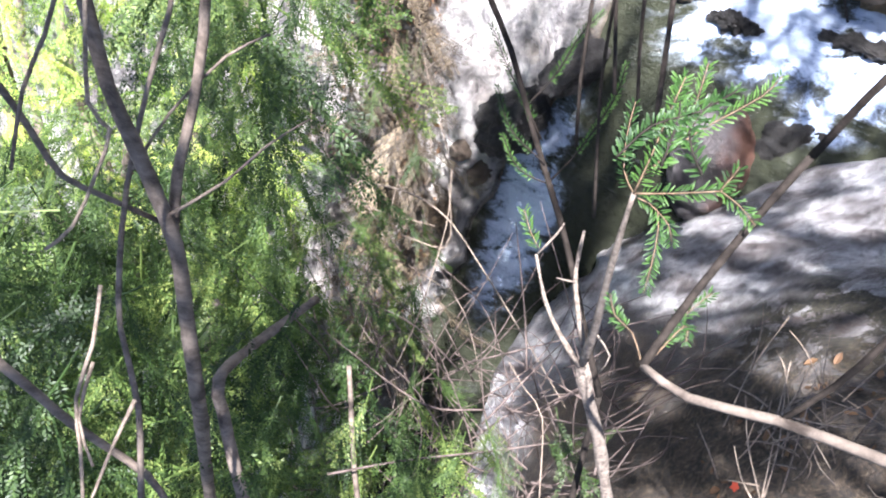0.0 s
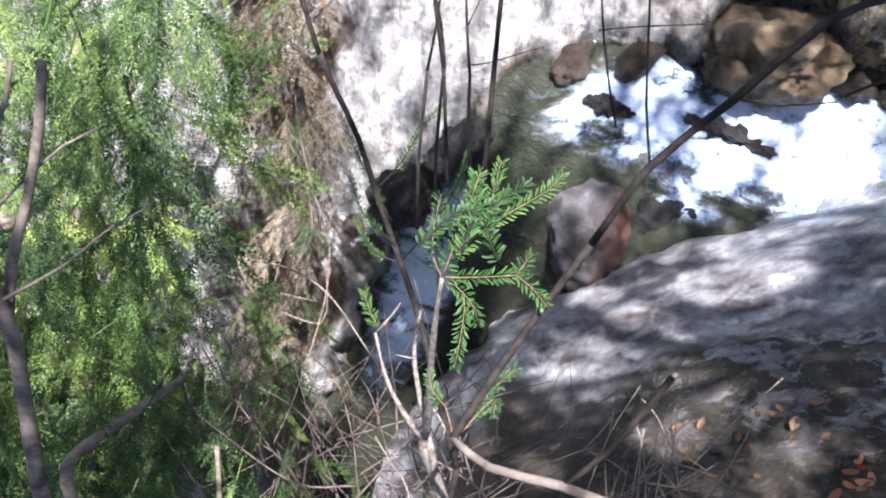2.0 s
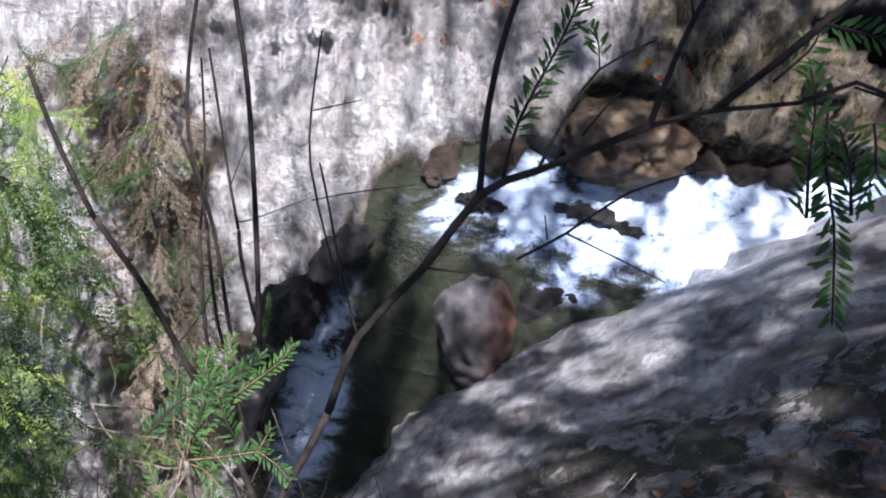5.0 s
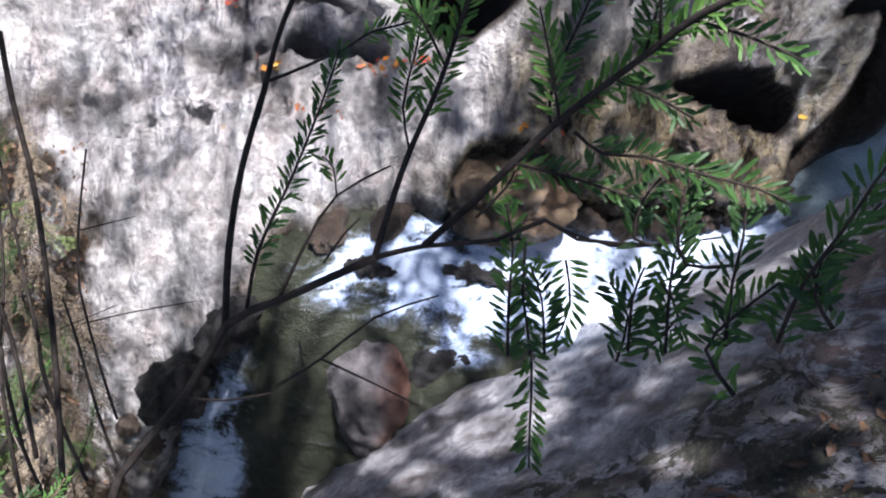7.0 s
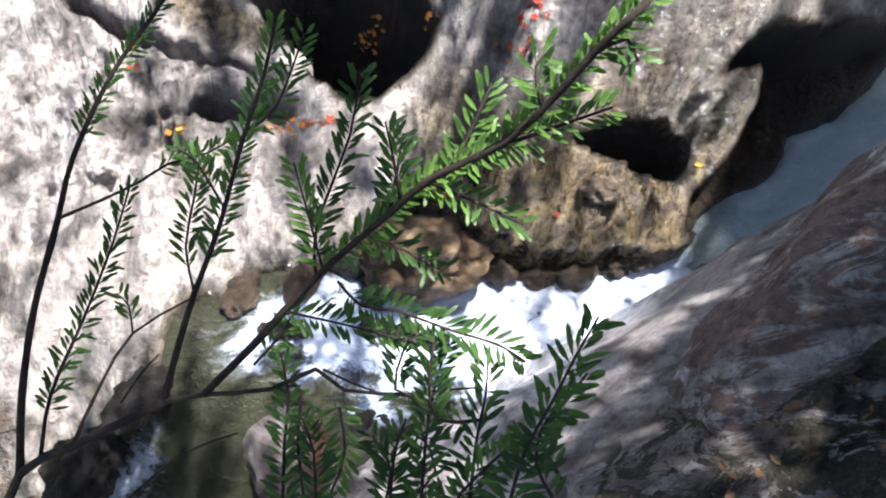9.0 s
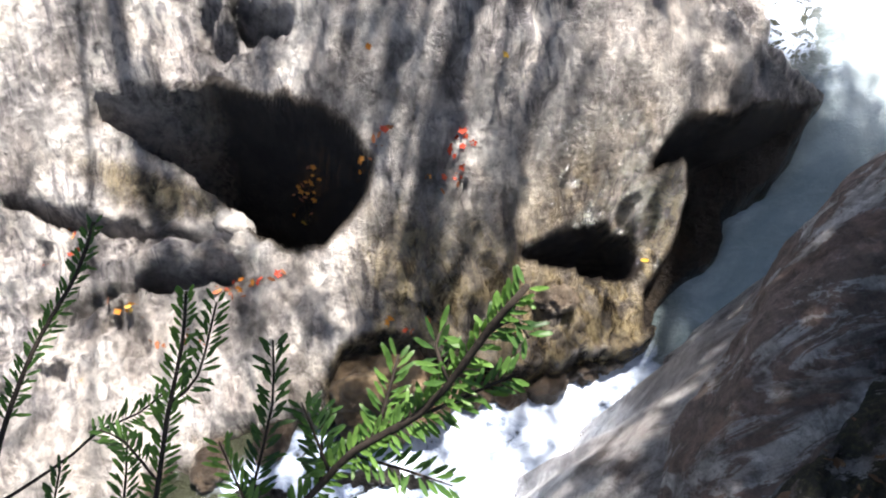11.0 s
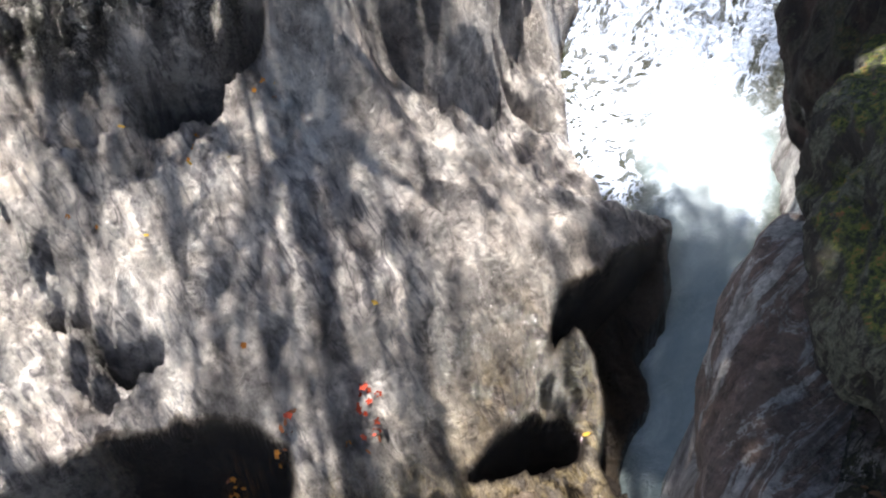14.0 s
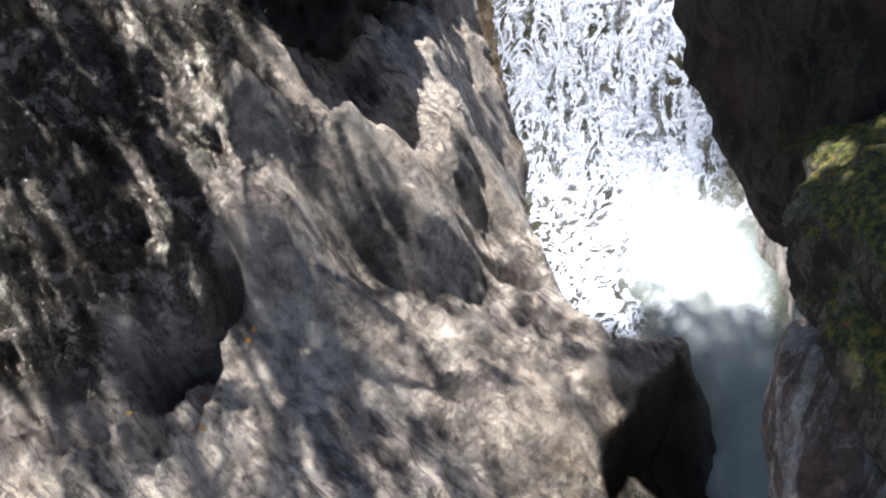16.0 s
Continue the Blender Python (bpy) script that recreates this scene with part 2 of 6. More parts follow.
def value_noise(x, y, seed=0):
    ix, iy = np.floor(x), np.floor(y)
    fx, fy = x - ix, y - iy
    fx, fy = fx * fx * fx * (fx * (fx * 6 - 15) + 10), fy * fy * fy * (fy * (fy * 6 - 15) + 10)
    a, b = lattice(ix, iy, seed), lattice(ix + 1, iy, seed)
    c, d = lattice(ix, iy + 1, seed), lattice(ix + 1, iy + 1, seed)
    return (a + (b - a) * fx) * (1 - fy) + (c + (d - c) * fx) * fy - 0.5


def fbm(x, y, octaves=5, seed=0, gain=0.5):
    total, amp = 0.0, 1.0
    for n in range(octaves):
        total = total + amp * value_noise(x * 2**n + 17.3 * n, y * 2**n - 9.1 * n, seed + n)
        amp *= gain
    return total


def ridged(x, y, octaves=4, seed=0):
    total, amp = 0.0, 1.0
    for n in range(octaves):
        total = total + amp * (0.5 - 2 * np.abs(value_noise(x * 2**n + 5.7 * n, y * 2**n + 3.3 * n, seed + n)))
        amp *= 0.5
    return total


def smooth(a, b, v):
    t = np.clip((v - a) / (b - a), 0, 1)
    return t * t * (3 - 2 * t)


def bell(x, y, cx, cy, rx, ry, turn=0.0, power=2.0):
    c, s = math.cos(radians(turn)), math.sin(radians(turn))
    u, v = ((x - cx) * c + (y - cy) * s) / rx, (-(x - cx) * s + (y - cy) * c) / ry
    return np.exp(-((u * u + v * v) ** (power / 2)))


def net(px, py, xs, ys, rows):
    """A surface spanned smoothly over a coarse net of heights."""
    rows = np.array(rows, float)

    def weights(p, st):
        st = np.array(st, float)
        i = np.clip(np.searchsorted(st, p) - 1, 0, len(st) - 2)
        t = np.clip((p - st[i]) / (st[i + 1] - st[i]), 0, 1)
        return i, t

    i, t = weights(px, xs)
    j, u = weights(py, ys)

    def cubic(p0, p1, p2, p3, t):
        return p1 + 0.5 * t * (p2 - p0 + t * (2 * p0 - 5 * p1 + 4 * p2 - p3 + t * (3 * (p1 - p2) + p3 - p0)))

    nx, ny = rows.shape
    cols = []
    for di in (-1, 0, 1, 2):
        ii = np.clip(i + di, 0, nx - 1)
        v = [rows[ii, np.clip(j + dj, 0, ny - 1)] for dj in (-1, 0, 1, 2)]
        cols.append(cubic(*v, u))
    return cubic(*cols, t)


# the stream's middle line, from below the lower fall up to above the upper one: x, y, water level
STREAM = [(-2.3, -6.0, -2.9), (-1.95, -3.0, -2.5), (-1.8, -1.2, -2.0), (-1.55, -0.3, -1.6), (-1.15, 0.35, -0.9), (-0.62, 1.05, -0.08), (0.2, 1.3, 0.0), (2.2, 1.4, 0.0),
          (3.1, 1.6, 0.1), (3.7, 2.0, 0.55), (4.4, 2.5, 1.25), (4.9, 2.85, 1.75), (5.3, 3.7, 1.92), (5.95, 4.5, 2.0), (6.9, 4.9, 4.1), (8.0, 5.3, 4.4), (14.0, 8.0, 4.8)]
# the far and the near margin of the water
FAR_EDGE = [(-3.2, -6.0), (-2.7, -3.0), (-2.1, -1.0), (-1.85, -0.2), (-1.62, 0.25), (-1.25, 0.75), (-0.72, 1.45), (-0.2, 1.8), (0.5, 1.80), (1.1, 1.74), (1.65, 1.84), (2.2, 1.72), (3.2, 1.80),
            (3.55, 2.15), (4.0, 2.45), (4.45, 2.72), (4.78, 3.0), (4.72, 3.25), (4.4, 3.5), (4.35, 3.75), (4.62, 4.25), (5.4, 4.95), (6.3, 5.75), (8.0, 6.6), (14.0, 9.5)]
NEAR_EDGE = [(-1.3, -6.0), (-1.3, -3.0), (-1.35, -1.3), (-0.95, -0.65), (-0.35, -0.1), (0.35, 0.38), (0.75, 0.55), (1.2, 0.7), (1.7, 0.98), (2.3, 1.25), (2.8, 1.43), (3.2, 1.58), (3.6, 1.77), (4.1, 1.98), (4.8, 2.25), (5.6, 2.7), (6.6, 3.6), (8.0, 4.4), (14.0, 6.6)]
# hollows in the far bank: the great pothole with its trough, the dark hole under the spur, the undercut beside the chute, the niche at the pool
POTHOLE = [(-0.77, 4.50), (-0.28, 4.41), (0.13, 4.34), (0.53, 4.11), (0.83, 3.87), (1.05, 3.64), (1.16, 3.46), (1.1, 3.31), (0.94, 3.19), (0.76, 3.09), (0.52, 3.08), (0.36, 3.21), (0.16, 3.52), (-0.02, 3.74), (-0.38, 4.13), (-0.78, 4.40)]
SPUR_HOLE = [(2.20, 2.59), (2.45, 2.63), (2.83, 2.61), (3.05, 2.52), (3.15, 2.39), (3.1, 2.32), (2.88, 2.4), (2.44, 2.49)]
UNDERCUT = [(3.14, 2.80), (3.22, 2.88), (3.36, 2.92), (3.63, 2.94), (3.99, 2.92), (4.31, 2.94), (4.6, 2.98), (4.78, 3.0), (4.5, 2.6), (4.0, 2.3), (3.6, 2.0), (3.37, 1.88), (3.18, 1.95), (3.2, 2.2), (3.33, 2.3), (3.46, 2.47), (3.46, 2.64), (3.36, 2.8)]
NICHE = [(0.58, 1.6), (0.6, 2.05), (0.75, 2.24), (1.03, 2.3), (1.3, 2.19), (1.53, 1.97), (1.6, 1.6)]


# the sharp crest that ends the slab above the upper pool, the foot of the back cliff, and the mossy ledge along the near bank
CREST = [(3.0, 5.2), (3.2, 4.42), (3.32, 4.10), (3.5, 3.72), (3.74, 3.48), (3.95, 3.30), (4.4, 3.12), (4.9, 3.02)]
CLIFF_X = (-3.0, 0.5, 1.0, 1.55, 2.2, 2.8, 3.4, 4.03, 4.3, 5.0, 6.0)
CLIFF_Y = (7.5, 6.3, 5.95, 5.55, 5.12, 4.70, 4.52, 4.58, 4.74, 5.3, 6.2)
CLEFT = [(1.45, 5.62), (1.75, 5.42), (2.05, 5.22), (2.28, 5.10)]
LEDGE_X = (-1.2, -0.3, -0.16, 0.32, 0.81, 1.42, 1.65, 1.93, 2.09, 2.34, 2.63, 2.8, 3.3, 4.0, 6.0)
LEDGE_Y = (-2.2, -1.2, -1.0, -0.34, -0.10, 0.18, 0.37, 0.59, 0.75, 0.83, 1.07, 1.13, 1.42, 1.75, 2.7)
# broken pit, and the cracks that part the bands below the trough
PIT = [(0.22, 5.22), (0.40, 4.95), (0.42, 4.78), (0.56, 4.60), (0.72, 4.50)]
BAND_CRACK = [(-1.6, 4.02), (-0.95, 3.80), (-0.55, 3.58), (-0.17, 3.40), (0.02, 3.34)]
LOW_CRACK = [(-1.4, 3.15), (-0.9, 3.12), (-0.55, 3.14), (-0.2, 3.02), (0.05, 3.0)]


def polyline_distance(px, py, line):
    """Distance to a line of straight pieces."""
    best = np.full(px.shape, 1e9)
    for (ax, ay), (bx, by) in zip(line[:-1], line[1:]):
        dx, dy = bx - ax, by - ay
        t = np.clip(((px - ax) * dx + (py - ay) * dy) / (dx * dx + dy * dy), 0, 1)
        best = np.minimum(best, np.hypot(px - ax - t * dx, py - ay - t * dy))
    return best


def inside(px, py, ring):
    hit = np.zeros(px.shape, bool)
    for (ax, ay), (bx, by) in zip(ring, ring[1:] + ring[:1]):
        cond = (ay > py) != (by > py)
        with np.errstate(divide="ignore", invalid="ignore"):
            hit ^= cond & (px < (bx - ax) * (py - ay) / (by - ay) + ax)
    return hit


def water_level(px, py):
    total, weight = np.zeros(px.shape), np.full(px.shape, 1e-30)
    for (ax, ay, az), (bx, by, bz) in zip(STREAM[:-1], STREAM[1:]):
        steps = max(2, int(math.hypot(bx - ax, by - ay) / 0.12))
        for k in range(steps):
            t = (k + 0.5) / steps
            w = np.exp(-((px - ax - t * (bx - ax)) ** 2 + (py - ay - t * (by - ay)) ** 2) / (2 * 0.27**2)) + 1e-9 / (0.1 + (px - ax - t * (bx - ax)) ** 2 + (py - ay - t * (by - ay)) ** 2)
            total += w * (az + t * (bz - az))
            weight += w
    return total / weight


def far_bank(px, py):
    xs = (-7, -3, -1.6, -0.5, 0.4, 1.2, 2.0, 3.0, 4.0, 6.5)
    ys = (0.0, 1.8, 2.4, 3.1, 3.6, 4.2, 5.0, 5.6, 7.5)
    return net(px, py, xs, ys, [
        (-3.0, -2.4, -2.2, -1.8, -1.4, -0.8, 0.2, 0.8, 2.6),
        (-1.7, -0.9, -0.7, -0.4, -0.1, 0.4, 1.0, 1.5, 3.2),
        (-1.1, 0.0, 0.15, 0.2, 0.3, 0.7, 1.4, 1.9, 3.4),
        (-0.8, 0.08, 0.30, 0.50, 0.6, 0.8, 1.6, 2.1, 3.6),
        (-0.6, 0.15, 0.50, 0.75, 0.85, 1.2, 1.9, 2.5, 4.2),
        (-0.4, 0.35, 0.70, 0.95, 1.35, 2.0, 2.55, 2.95, 4.7),
        (-0.2, 0.35, 0.90, 1.4, 2.2, 2.7, 3.1, 3.8, 6.8),
        (0.0, 0.45, 0.9, 2.1, 2.5, 2.9, 3.5, 4.4, 7.2),
        (0.6, 0.8, 1.4, 2.1, 2.3, 2.5, 3.1, 4.0, 6.4),
        (1.8, 2.0, 2.2, 2.3, 2.5, 2.6, 2.9, 3.3, 5.5)])


def near_bank(px, py):
    line = np.array(NEAR_EDGE)
    w = np.interp(px, line[3:, 0], line[3:, 1]) - py
    xs = (-4, -1, 0.2, 1.0, 1.8, 2.4, 3.0, 4.0, 6.5)
    ys = (0.0, 0.3, 0.8, 1.5, 2.5, 4.0)
    return net(px, w, xs, ys, [
        (-2.4, -2.2, -1.8, -1.0, 1.0, 3.5), (-0.9, -0.4, 0.3, 1.6, 3.4, 4.8), (-0.25, 0.35, 1.6, 3.0, 4.4, 4.9), (0.7, 1.2, 2.1, 3.2, 4.5, 4.9), (1.5, 2.2, 2.9, 3.6, 4.6, 5.0),
        (2.0, 2.7, 3.4, 3.9, 4.7, 5.0), (2.35, 2.9, 3.9, 4.5, 4.8, 5.0), (2.9, 3.2, 4.0, 4.6, 4.9, 5.0), (3.2, 3.5, 4.2, 4.8, 5.2, 5.2)])


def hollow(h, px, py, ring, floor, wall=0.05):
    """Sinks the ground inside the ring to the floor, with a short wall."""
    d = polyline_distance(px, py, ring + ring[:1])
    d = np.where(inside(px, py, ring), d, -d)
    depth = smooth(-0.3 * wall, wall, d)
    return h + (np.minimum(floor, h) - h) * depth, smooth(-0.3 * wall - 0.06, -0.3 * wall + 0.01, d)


def land(px, py):
    """Height of the rock and what covers it."""
    ring = FAR_EDGE + NEAR_EDGE[::-1]
    ex, ey = px + 0.16 * fbm(px * 2.6, py * 2.6, 4, 44), py + 0.16 * fbm(px * 2.6 + 30, py * 2.6, 4, 45)
    in_water = inside(ex, ey, ring)
    d_far, d_near = polyline_distance(ex, ey, FAR_EDGE), polyline_distance(ex, ey, NEAR_EDGE)
    near = inside(ex, ey, NEAR_EDGE + [(60, 20), (60, -60), (-1.3, -60)])
    level = water_level(px, py)
    bed = level - 0.28
    # far bank: worn slab, grooves, ledges, broken cliff behind
    wx, wy = px + 0.10 * fbm(px * 2.1, py * 2.1, 3, 40), py + 0.10 * fbm(px * 2.1 + 40, py * 2.1, 3, 41)
    cliff = smooth(4.5, 5.6, wy + 0.25 * (wx - 2.0) * (wx > 2.0))
    knob = smooth(5.0, 6.0, wy) * (0.25 + 0.75 * smooth(3.0, 2.2, wx)) * (0.2 + 0.8 * smooth(0.9, 1.6, wx))
    fh = far_bank(wx, wy)
    fh = fh + 0.45 * bell(wx, wy, 2.62, 5.05, 0.30, 0.55, 12, 3) - 0.35 * bell(wx, wy, 3.15, 4.85, 0.22, 0.6, 0, 2) + 0.55 * bell(wx, wy, 3.75, 5.0, 0.36, 0.45, 0, 3) - 0.16 * bell(wx, wy, 1.8, 5.2, 0.28, 0.10, 0, 3)
    fh = fh - 0.22 * bell(wx, wy, 0.25, 5.2, 0.25, 0.22, 30, 3) - (0.20 + 0.6 * fbm(px * 5.3, py * 5.3, 4, 70)) * bell(wx, wy, -0.30, 3.08, 0.36, 0.10, -12, 2) - 0.14 * bell(wx, wy, -0.70, 3.66, 0.65, 0.035, -26, 4) - (0.16 + 0.6 * fbm(px * 5.3, py * 5.3, 4, 71)) * bell(wx, wy, -0.85, 2.72, 0.32, 0.10, -10, 2) + 0.10 * bell(wx, wy, -0.25, 3.26, 0.5, 0.07, -14, 2) - 0.12 * bell(wx, wy, 0.1, 2.55, 0.3, 0.1, 10, 3)
    plain = 0.35 + 0.65 * smooth(2.9, 2.1, wx)
    fh = fh + (0.045 + 0.14 * cliff * plain) * ridged(wx * 1.7 + 0.35 * wy, wy * 0.7, 5, 3) + (0.10 + 0.22 * cliff * plain) * fbm(wx * 1.3, wy * 1.1, 7, 7, 0.56)
    fh = fh + (0.040 + 0.05 * cliff) * ridged(wx * 3.6 + 0.5 * wy, wy * 1.5, 4, 61) + (0.028 + 0.17 * knob) * fbm(wx * 6.0, wy * 4.5, 4, 62, 0.65) + 0.15 * knob * ridged(wx * 4.2, wy * 3.0, 3, 63)
    fh = fh - 0.05 * bell(wx, wy, 2.25, 4.0, 0.035, 0.8, 14, 3) - 0.04 * bell(wx, wy, 2.75, 3.7, 0.03, 0.6, 10, 3) - (0.10 + 0.5 * fbm(px * 6.1, py * 6.1, 4, 72)) * bell(wx, wy, 0.30, 4.75, 0.22, 0.30, 15, 2) - 0.35 * bell(wx, wy, 4.2, 4.5, 0.10, 0.28, 20, 3) - 0.14 * bell(wx, wy, 1.75, 5.42, 0.30, 0.06, -25, 3) - 0.25 * bell(wx, wy, 4.3, 5.75, 0.2, 0.35, 0, 3) + 0.25 * bell(wx, wy, 3.35, 5.5, 0.28, 0.6, 15, 3) - 0.05 * bell(wx, wy, 1.75, 3.6, 0.04, 0.6, 4, 3)
    # small flakes, scallops and pits
    fh = fh + 0.045 * ridged(wx * 7.5 + 1.2 * wy, wy * 4.6, 3, 86) + 0.040 * fbm(wx * 11.0, wy * 8.0, 3, 87, 0.6) - 0.05 * smooth(0.20, 0.34, fbm(wx * 5.2, wy * 3.6, 3, 88, 0.6)) - 0.05 * smooth(0.16, 0.30, fbm(wx * 2.1 + 9, wy * 1.3, 4, 89, 0.6))
    # the crest: the rock falls away behind it towards the upper pool
    d_crest = polyline_distance(px, py, CREST)
    behind = inside(px, py, CREST + [(6.5, 3.0), (6.5, 5.2)])
    fh = fh + 0.05 * np.exp(-((d_crest / 0.07) ** 2)) * smooth(4.2, 3.7, px) - 0.32 * smooth(4.0, 4.75, px) * smooth(3.7, 3.3, py) - behind * 0.26 * smooth(0.0, 0.22, d_crest) * smooth(5.2, 4.7, py)
    # the back cliff: a steep broken face with a buttress, a recess and fluted columns
    back = 0.8 * (wy - np.interp(wx, CLIFF_X, CLIFF_Y))
    back = back + 0.14 * bell(wx, wy, 2.5, 5.2, 0.33, 1.2, 0, 4) - 0.30 * bell(wx, wy, 3.12, 5.0, 0.22, 0.9, 0, 3) + 0.10 * fbm(wx * 3.1, wy * 1.2, 4, 80, 0.6) + 0.05 * ridged(wx * 6.0 - wy * 1.0, wy * 0.8, 3, 81) * smooth(3.0, 3.5, wx)
    up = np.maximum(back, 0)
    fh = fh + (0.42 * (1 - np.exp(-up / 0.14)) - 0.70 * np.minimum(up, 1.6)) * smooth(0.9, 1.8, wx) * smooth(6.2, 5.0, wx)
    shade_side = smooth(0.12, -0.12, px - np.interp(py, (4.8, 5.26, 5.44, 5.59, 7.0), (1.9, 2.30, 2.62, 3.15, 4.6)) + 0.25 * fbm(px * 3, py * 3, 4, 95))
    fh = fh + smooth(0.0, 0.3, back) * (0.10 + 0.90 * shade_side) * (0.16 * fbm(px * 6.5, py * 6.5, 4, 97, 0.62) + 0.10 * ridged(px * 5.1 + 3, py * 5.1, 3, 98)) * smooth(3.6, 2.9, px)
    fh = fh - 0.30 * np.exp(-((polyline_distance(wx, wy, CLEFT) / 0.07) ** 2))
    flake = ridged(px * 5.0, py * 4.0, 4, 82)
    fh = fh - 0.26 * np.exp(-((polyline_distance(wx, wy, PIT) / 0.05) ** 2)) - (0.14 + 0.10 * flake) * bell(wx, wy, 0.18, 4.78, 0.20, 0.30, 20, 4)
    fh = fh - 0.24 * np.exp(-((polyline_distance(wx, wy, BAND_CRACK) / 0.045) ** 2)) - 0.26 * np.exp(-((polyline_distance(wx, wy, LOW_CRACK) / 0.075) ** 2))
    fh = fh - 0.16 * bell(wx, wy, -0.5, 3.08, 0.30, 0.09, -8, 4)
    rough_left = smooth(0.7, -0.3, wx) * smooth(4.3, 3.6, wy) * smooth(2.2, 2.7, wy)
    fh = fh + rough_left * (0.20 * ridged(wx * 0.8, wy * 2.6 + 0.4 * wx, 4, 13) + 0.12 * fbm(wx * 4.2, wy * 5.5, 4, 14, 0.6) - 0.08)
    nh = near_bank(px, py) + (0.03 + 0.05 * smooth(0.05, 0.5, d_near)) * ridged(px * 1.7 - py * 2.6, px * 0.4 + py * 0.3, 4, 35) + 0.08 * smooth(0.1, 0.5, d_near) * fbm(px * 3.1, py * 3.1, 4, 37) + 0.03 * fbm(px * 6, py * 6, 4, 36, 0.65) + 0.16 * fbm(px * 0.9, py * 0.9, 6, 21, 0.55) + 0.10 * ridged(px * 1.1 - py * 2.0, px * 0.25 + py * 0.2, 5, 31) + 0.035 * ridged(px * 3.4 - py * 5.0, px * 1.1 + py * 0.9, 4, 33)
    # folds drawn out along the stream
    across, along = -0.53 * px + 0.85 * py + 0.10 * fbm(px * 1.6, py * 1.6, 3, 46), 0.85 * px + 0.53 * py
    nh = nh + smooth(0.05, 0.3, d_near) * (0.13 * ridged(across * 3.4, along * 0.55, 3, 99) + 0.05 * ridged(across * 8.0, along * 1.3, 3, 47))
    # the near bank's mossy ledge, a step above the smooth strip by the water
    upper = 0.85 * (np.interp(px, LEDGE_X, LEDGE_Y) - py)
    uneven = 0.10 * fbm(px * 4.0, py * 4.0, 4, 83, 0.6)
    nh = nh + 0.20 * smooth(-0.02, 0.06, upper + 0.5 * uneven) + smooth(0.0, 0.3, upper) * (0.05 * fbm(px * 7.0, py * 7.0, 4, 84, 0.6) + 0.05 * ridged(px * 3.3 - py * 3.9, px * 1.6 + py * 1.4, 3, 85))
    fh = np.maximum(fh, level + 0.05)
    nh = np.maximum(nh, level + 0.05)
    wet, algae = np.zeros(px.shape), np.zeros(px.shape)
    pot_floor = -0.55 + 0.75 * smooth(0.3, -0.8, px) + 0.15 * smooth(3.5, 3.1, py)
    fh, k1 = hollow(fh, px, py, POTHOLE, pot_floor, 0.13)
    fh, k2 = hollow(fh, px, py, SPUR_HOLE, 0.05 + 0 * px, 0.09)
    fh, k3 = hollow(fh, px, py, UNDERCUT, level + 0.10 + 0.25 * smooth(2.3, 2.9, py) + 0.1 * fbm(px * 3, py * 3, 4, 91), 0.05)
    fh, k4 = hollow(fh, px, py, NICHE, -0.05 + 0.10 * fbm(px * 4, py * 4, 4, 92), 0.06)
    shore = smooth(0.75, 0.1, d_far) * (px > 0.3) * (px < 3.6) * smooth(1.2, 0.6, fh)
    # besides the truly wet shore, hollows count as wet to darken them like shade
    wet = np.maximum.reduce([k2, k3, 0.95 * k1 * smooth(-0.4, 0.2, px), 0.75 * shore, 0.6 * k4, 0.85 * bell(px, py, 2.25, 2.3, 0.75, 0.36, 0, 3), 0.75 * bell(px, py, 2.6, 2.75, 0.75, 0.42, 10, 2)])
    band = bell(px, py, -0.50, 3.86, 0.60, 0.15, -28, 4) * (1 - k1)
    algae = np.maximum.reduce([0.9 * k4, 0.75 * band, 0.55 * bell(px, py, 2.6, 2.7, 0.75, 0.40, 10, 2), 0.95 * bell(px, py, 3.28, 2.52, 0.2, 0.34, -15, 4) * (1 - k2) * (1 - k3), 0.95 * smooth(1.55, 0.7, d_far + 0.5 * fbm(px * 2.2, py * 2.2, 4, 96)) * smooth(0.7, 1.3, px) * (px < 3.7) * smooth(1.6, 0.9, fh), 0.4 * k3])
    wet = np.maximum(wet, 0.6 * algae)
    far_h = bed + (fh - bed) * smooth(-0.02, 0.12 + 0.15 * smooth(0.7, 0.2, px) * smooth(-1.2, -0.7, px) + 0.55 * smooth(4.5, 5.1, px) * (py > 3.4), d_far)
    near_h = bed + (nh - bed) * smooth(-0.02, 0.12, d_near)
    wet = np.maximum(wet, np.clip(1 - (np.where(near, near_h, far_h) - level - 0.02) / 0.16, 0, 1) * (np.minimum(d_far, d_near) < 1.0))
    h = np.where(in_water, bed, np.where(near, near_h, far_h))
    strip = px + 0.12 * py + 0.9 * fbm(px * 1.7, py * 1.7, 5, 55, 0.65)
    piles = np.maximum.reduce([bell(px, py, 0.16, 2.90, 0.32, 0.05, 0, 2), 0.8 * bell(px, py, -0.85, 2.95, 0.30, 0.10, 20, 2), 0.8 * bell(px, py, -0.35, 2.66, 0.22, 0.07, 0, 2)]) * smooth(-0.15, 0.15, fbm(px * 9, py * 9, 3, 94))
    litter = piles + (smooth(-2.25, -2.7, strip) * (1 - 0.7 * smooth(-2.9, -3.3, strip)) * smooth(3.6, 2.6, py)) * ~near * smooth(-0.1, 0.3, d_far) + near * smooth(-0.4, -1.1, py + 0.4 * fbm(px, py, 4, 56)) * smooth(0.3, 0.6, d_near)
    moss = near * smooth(-0.02, 0.10, upper + uneven)
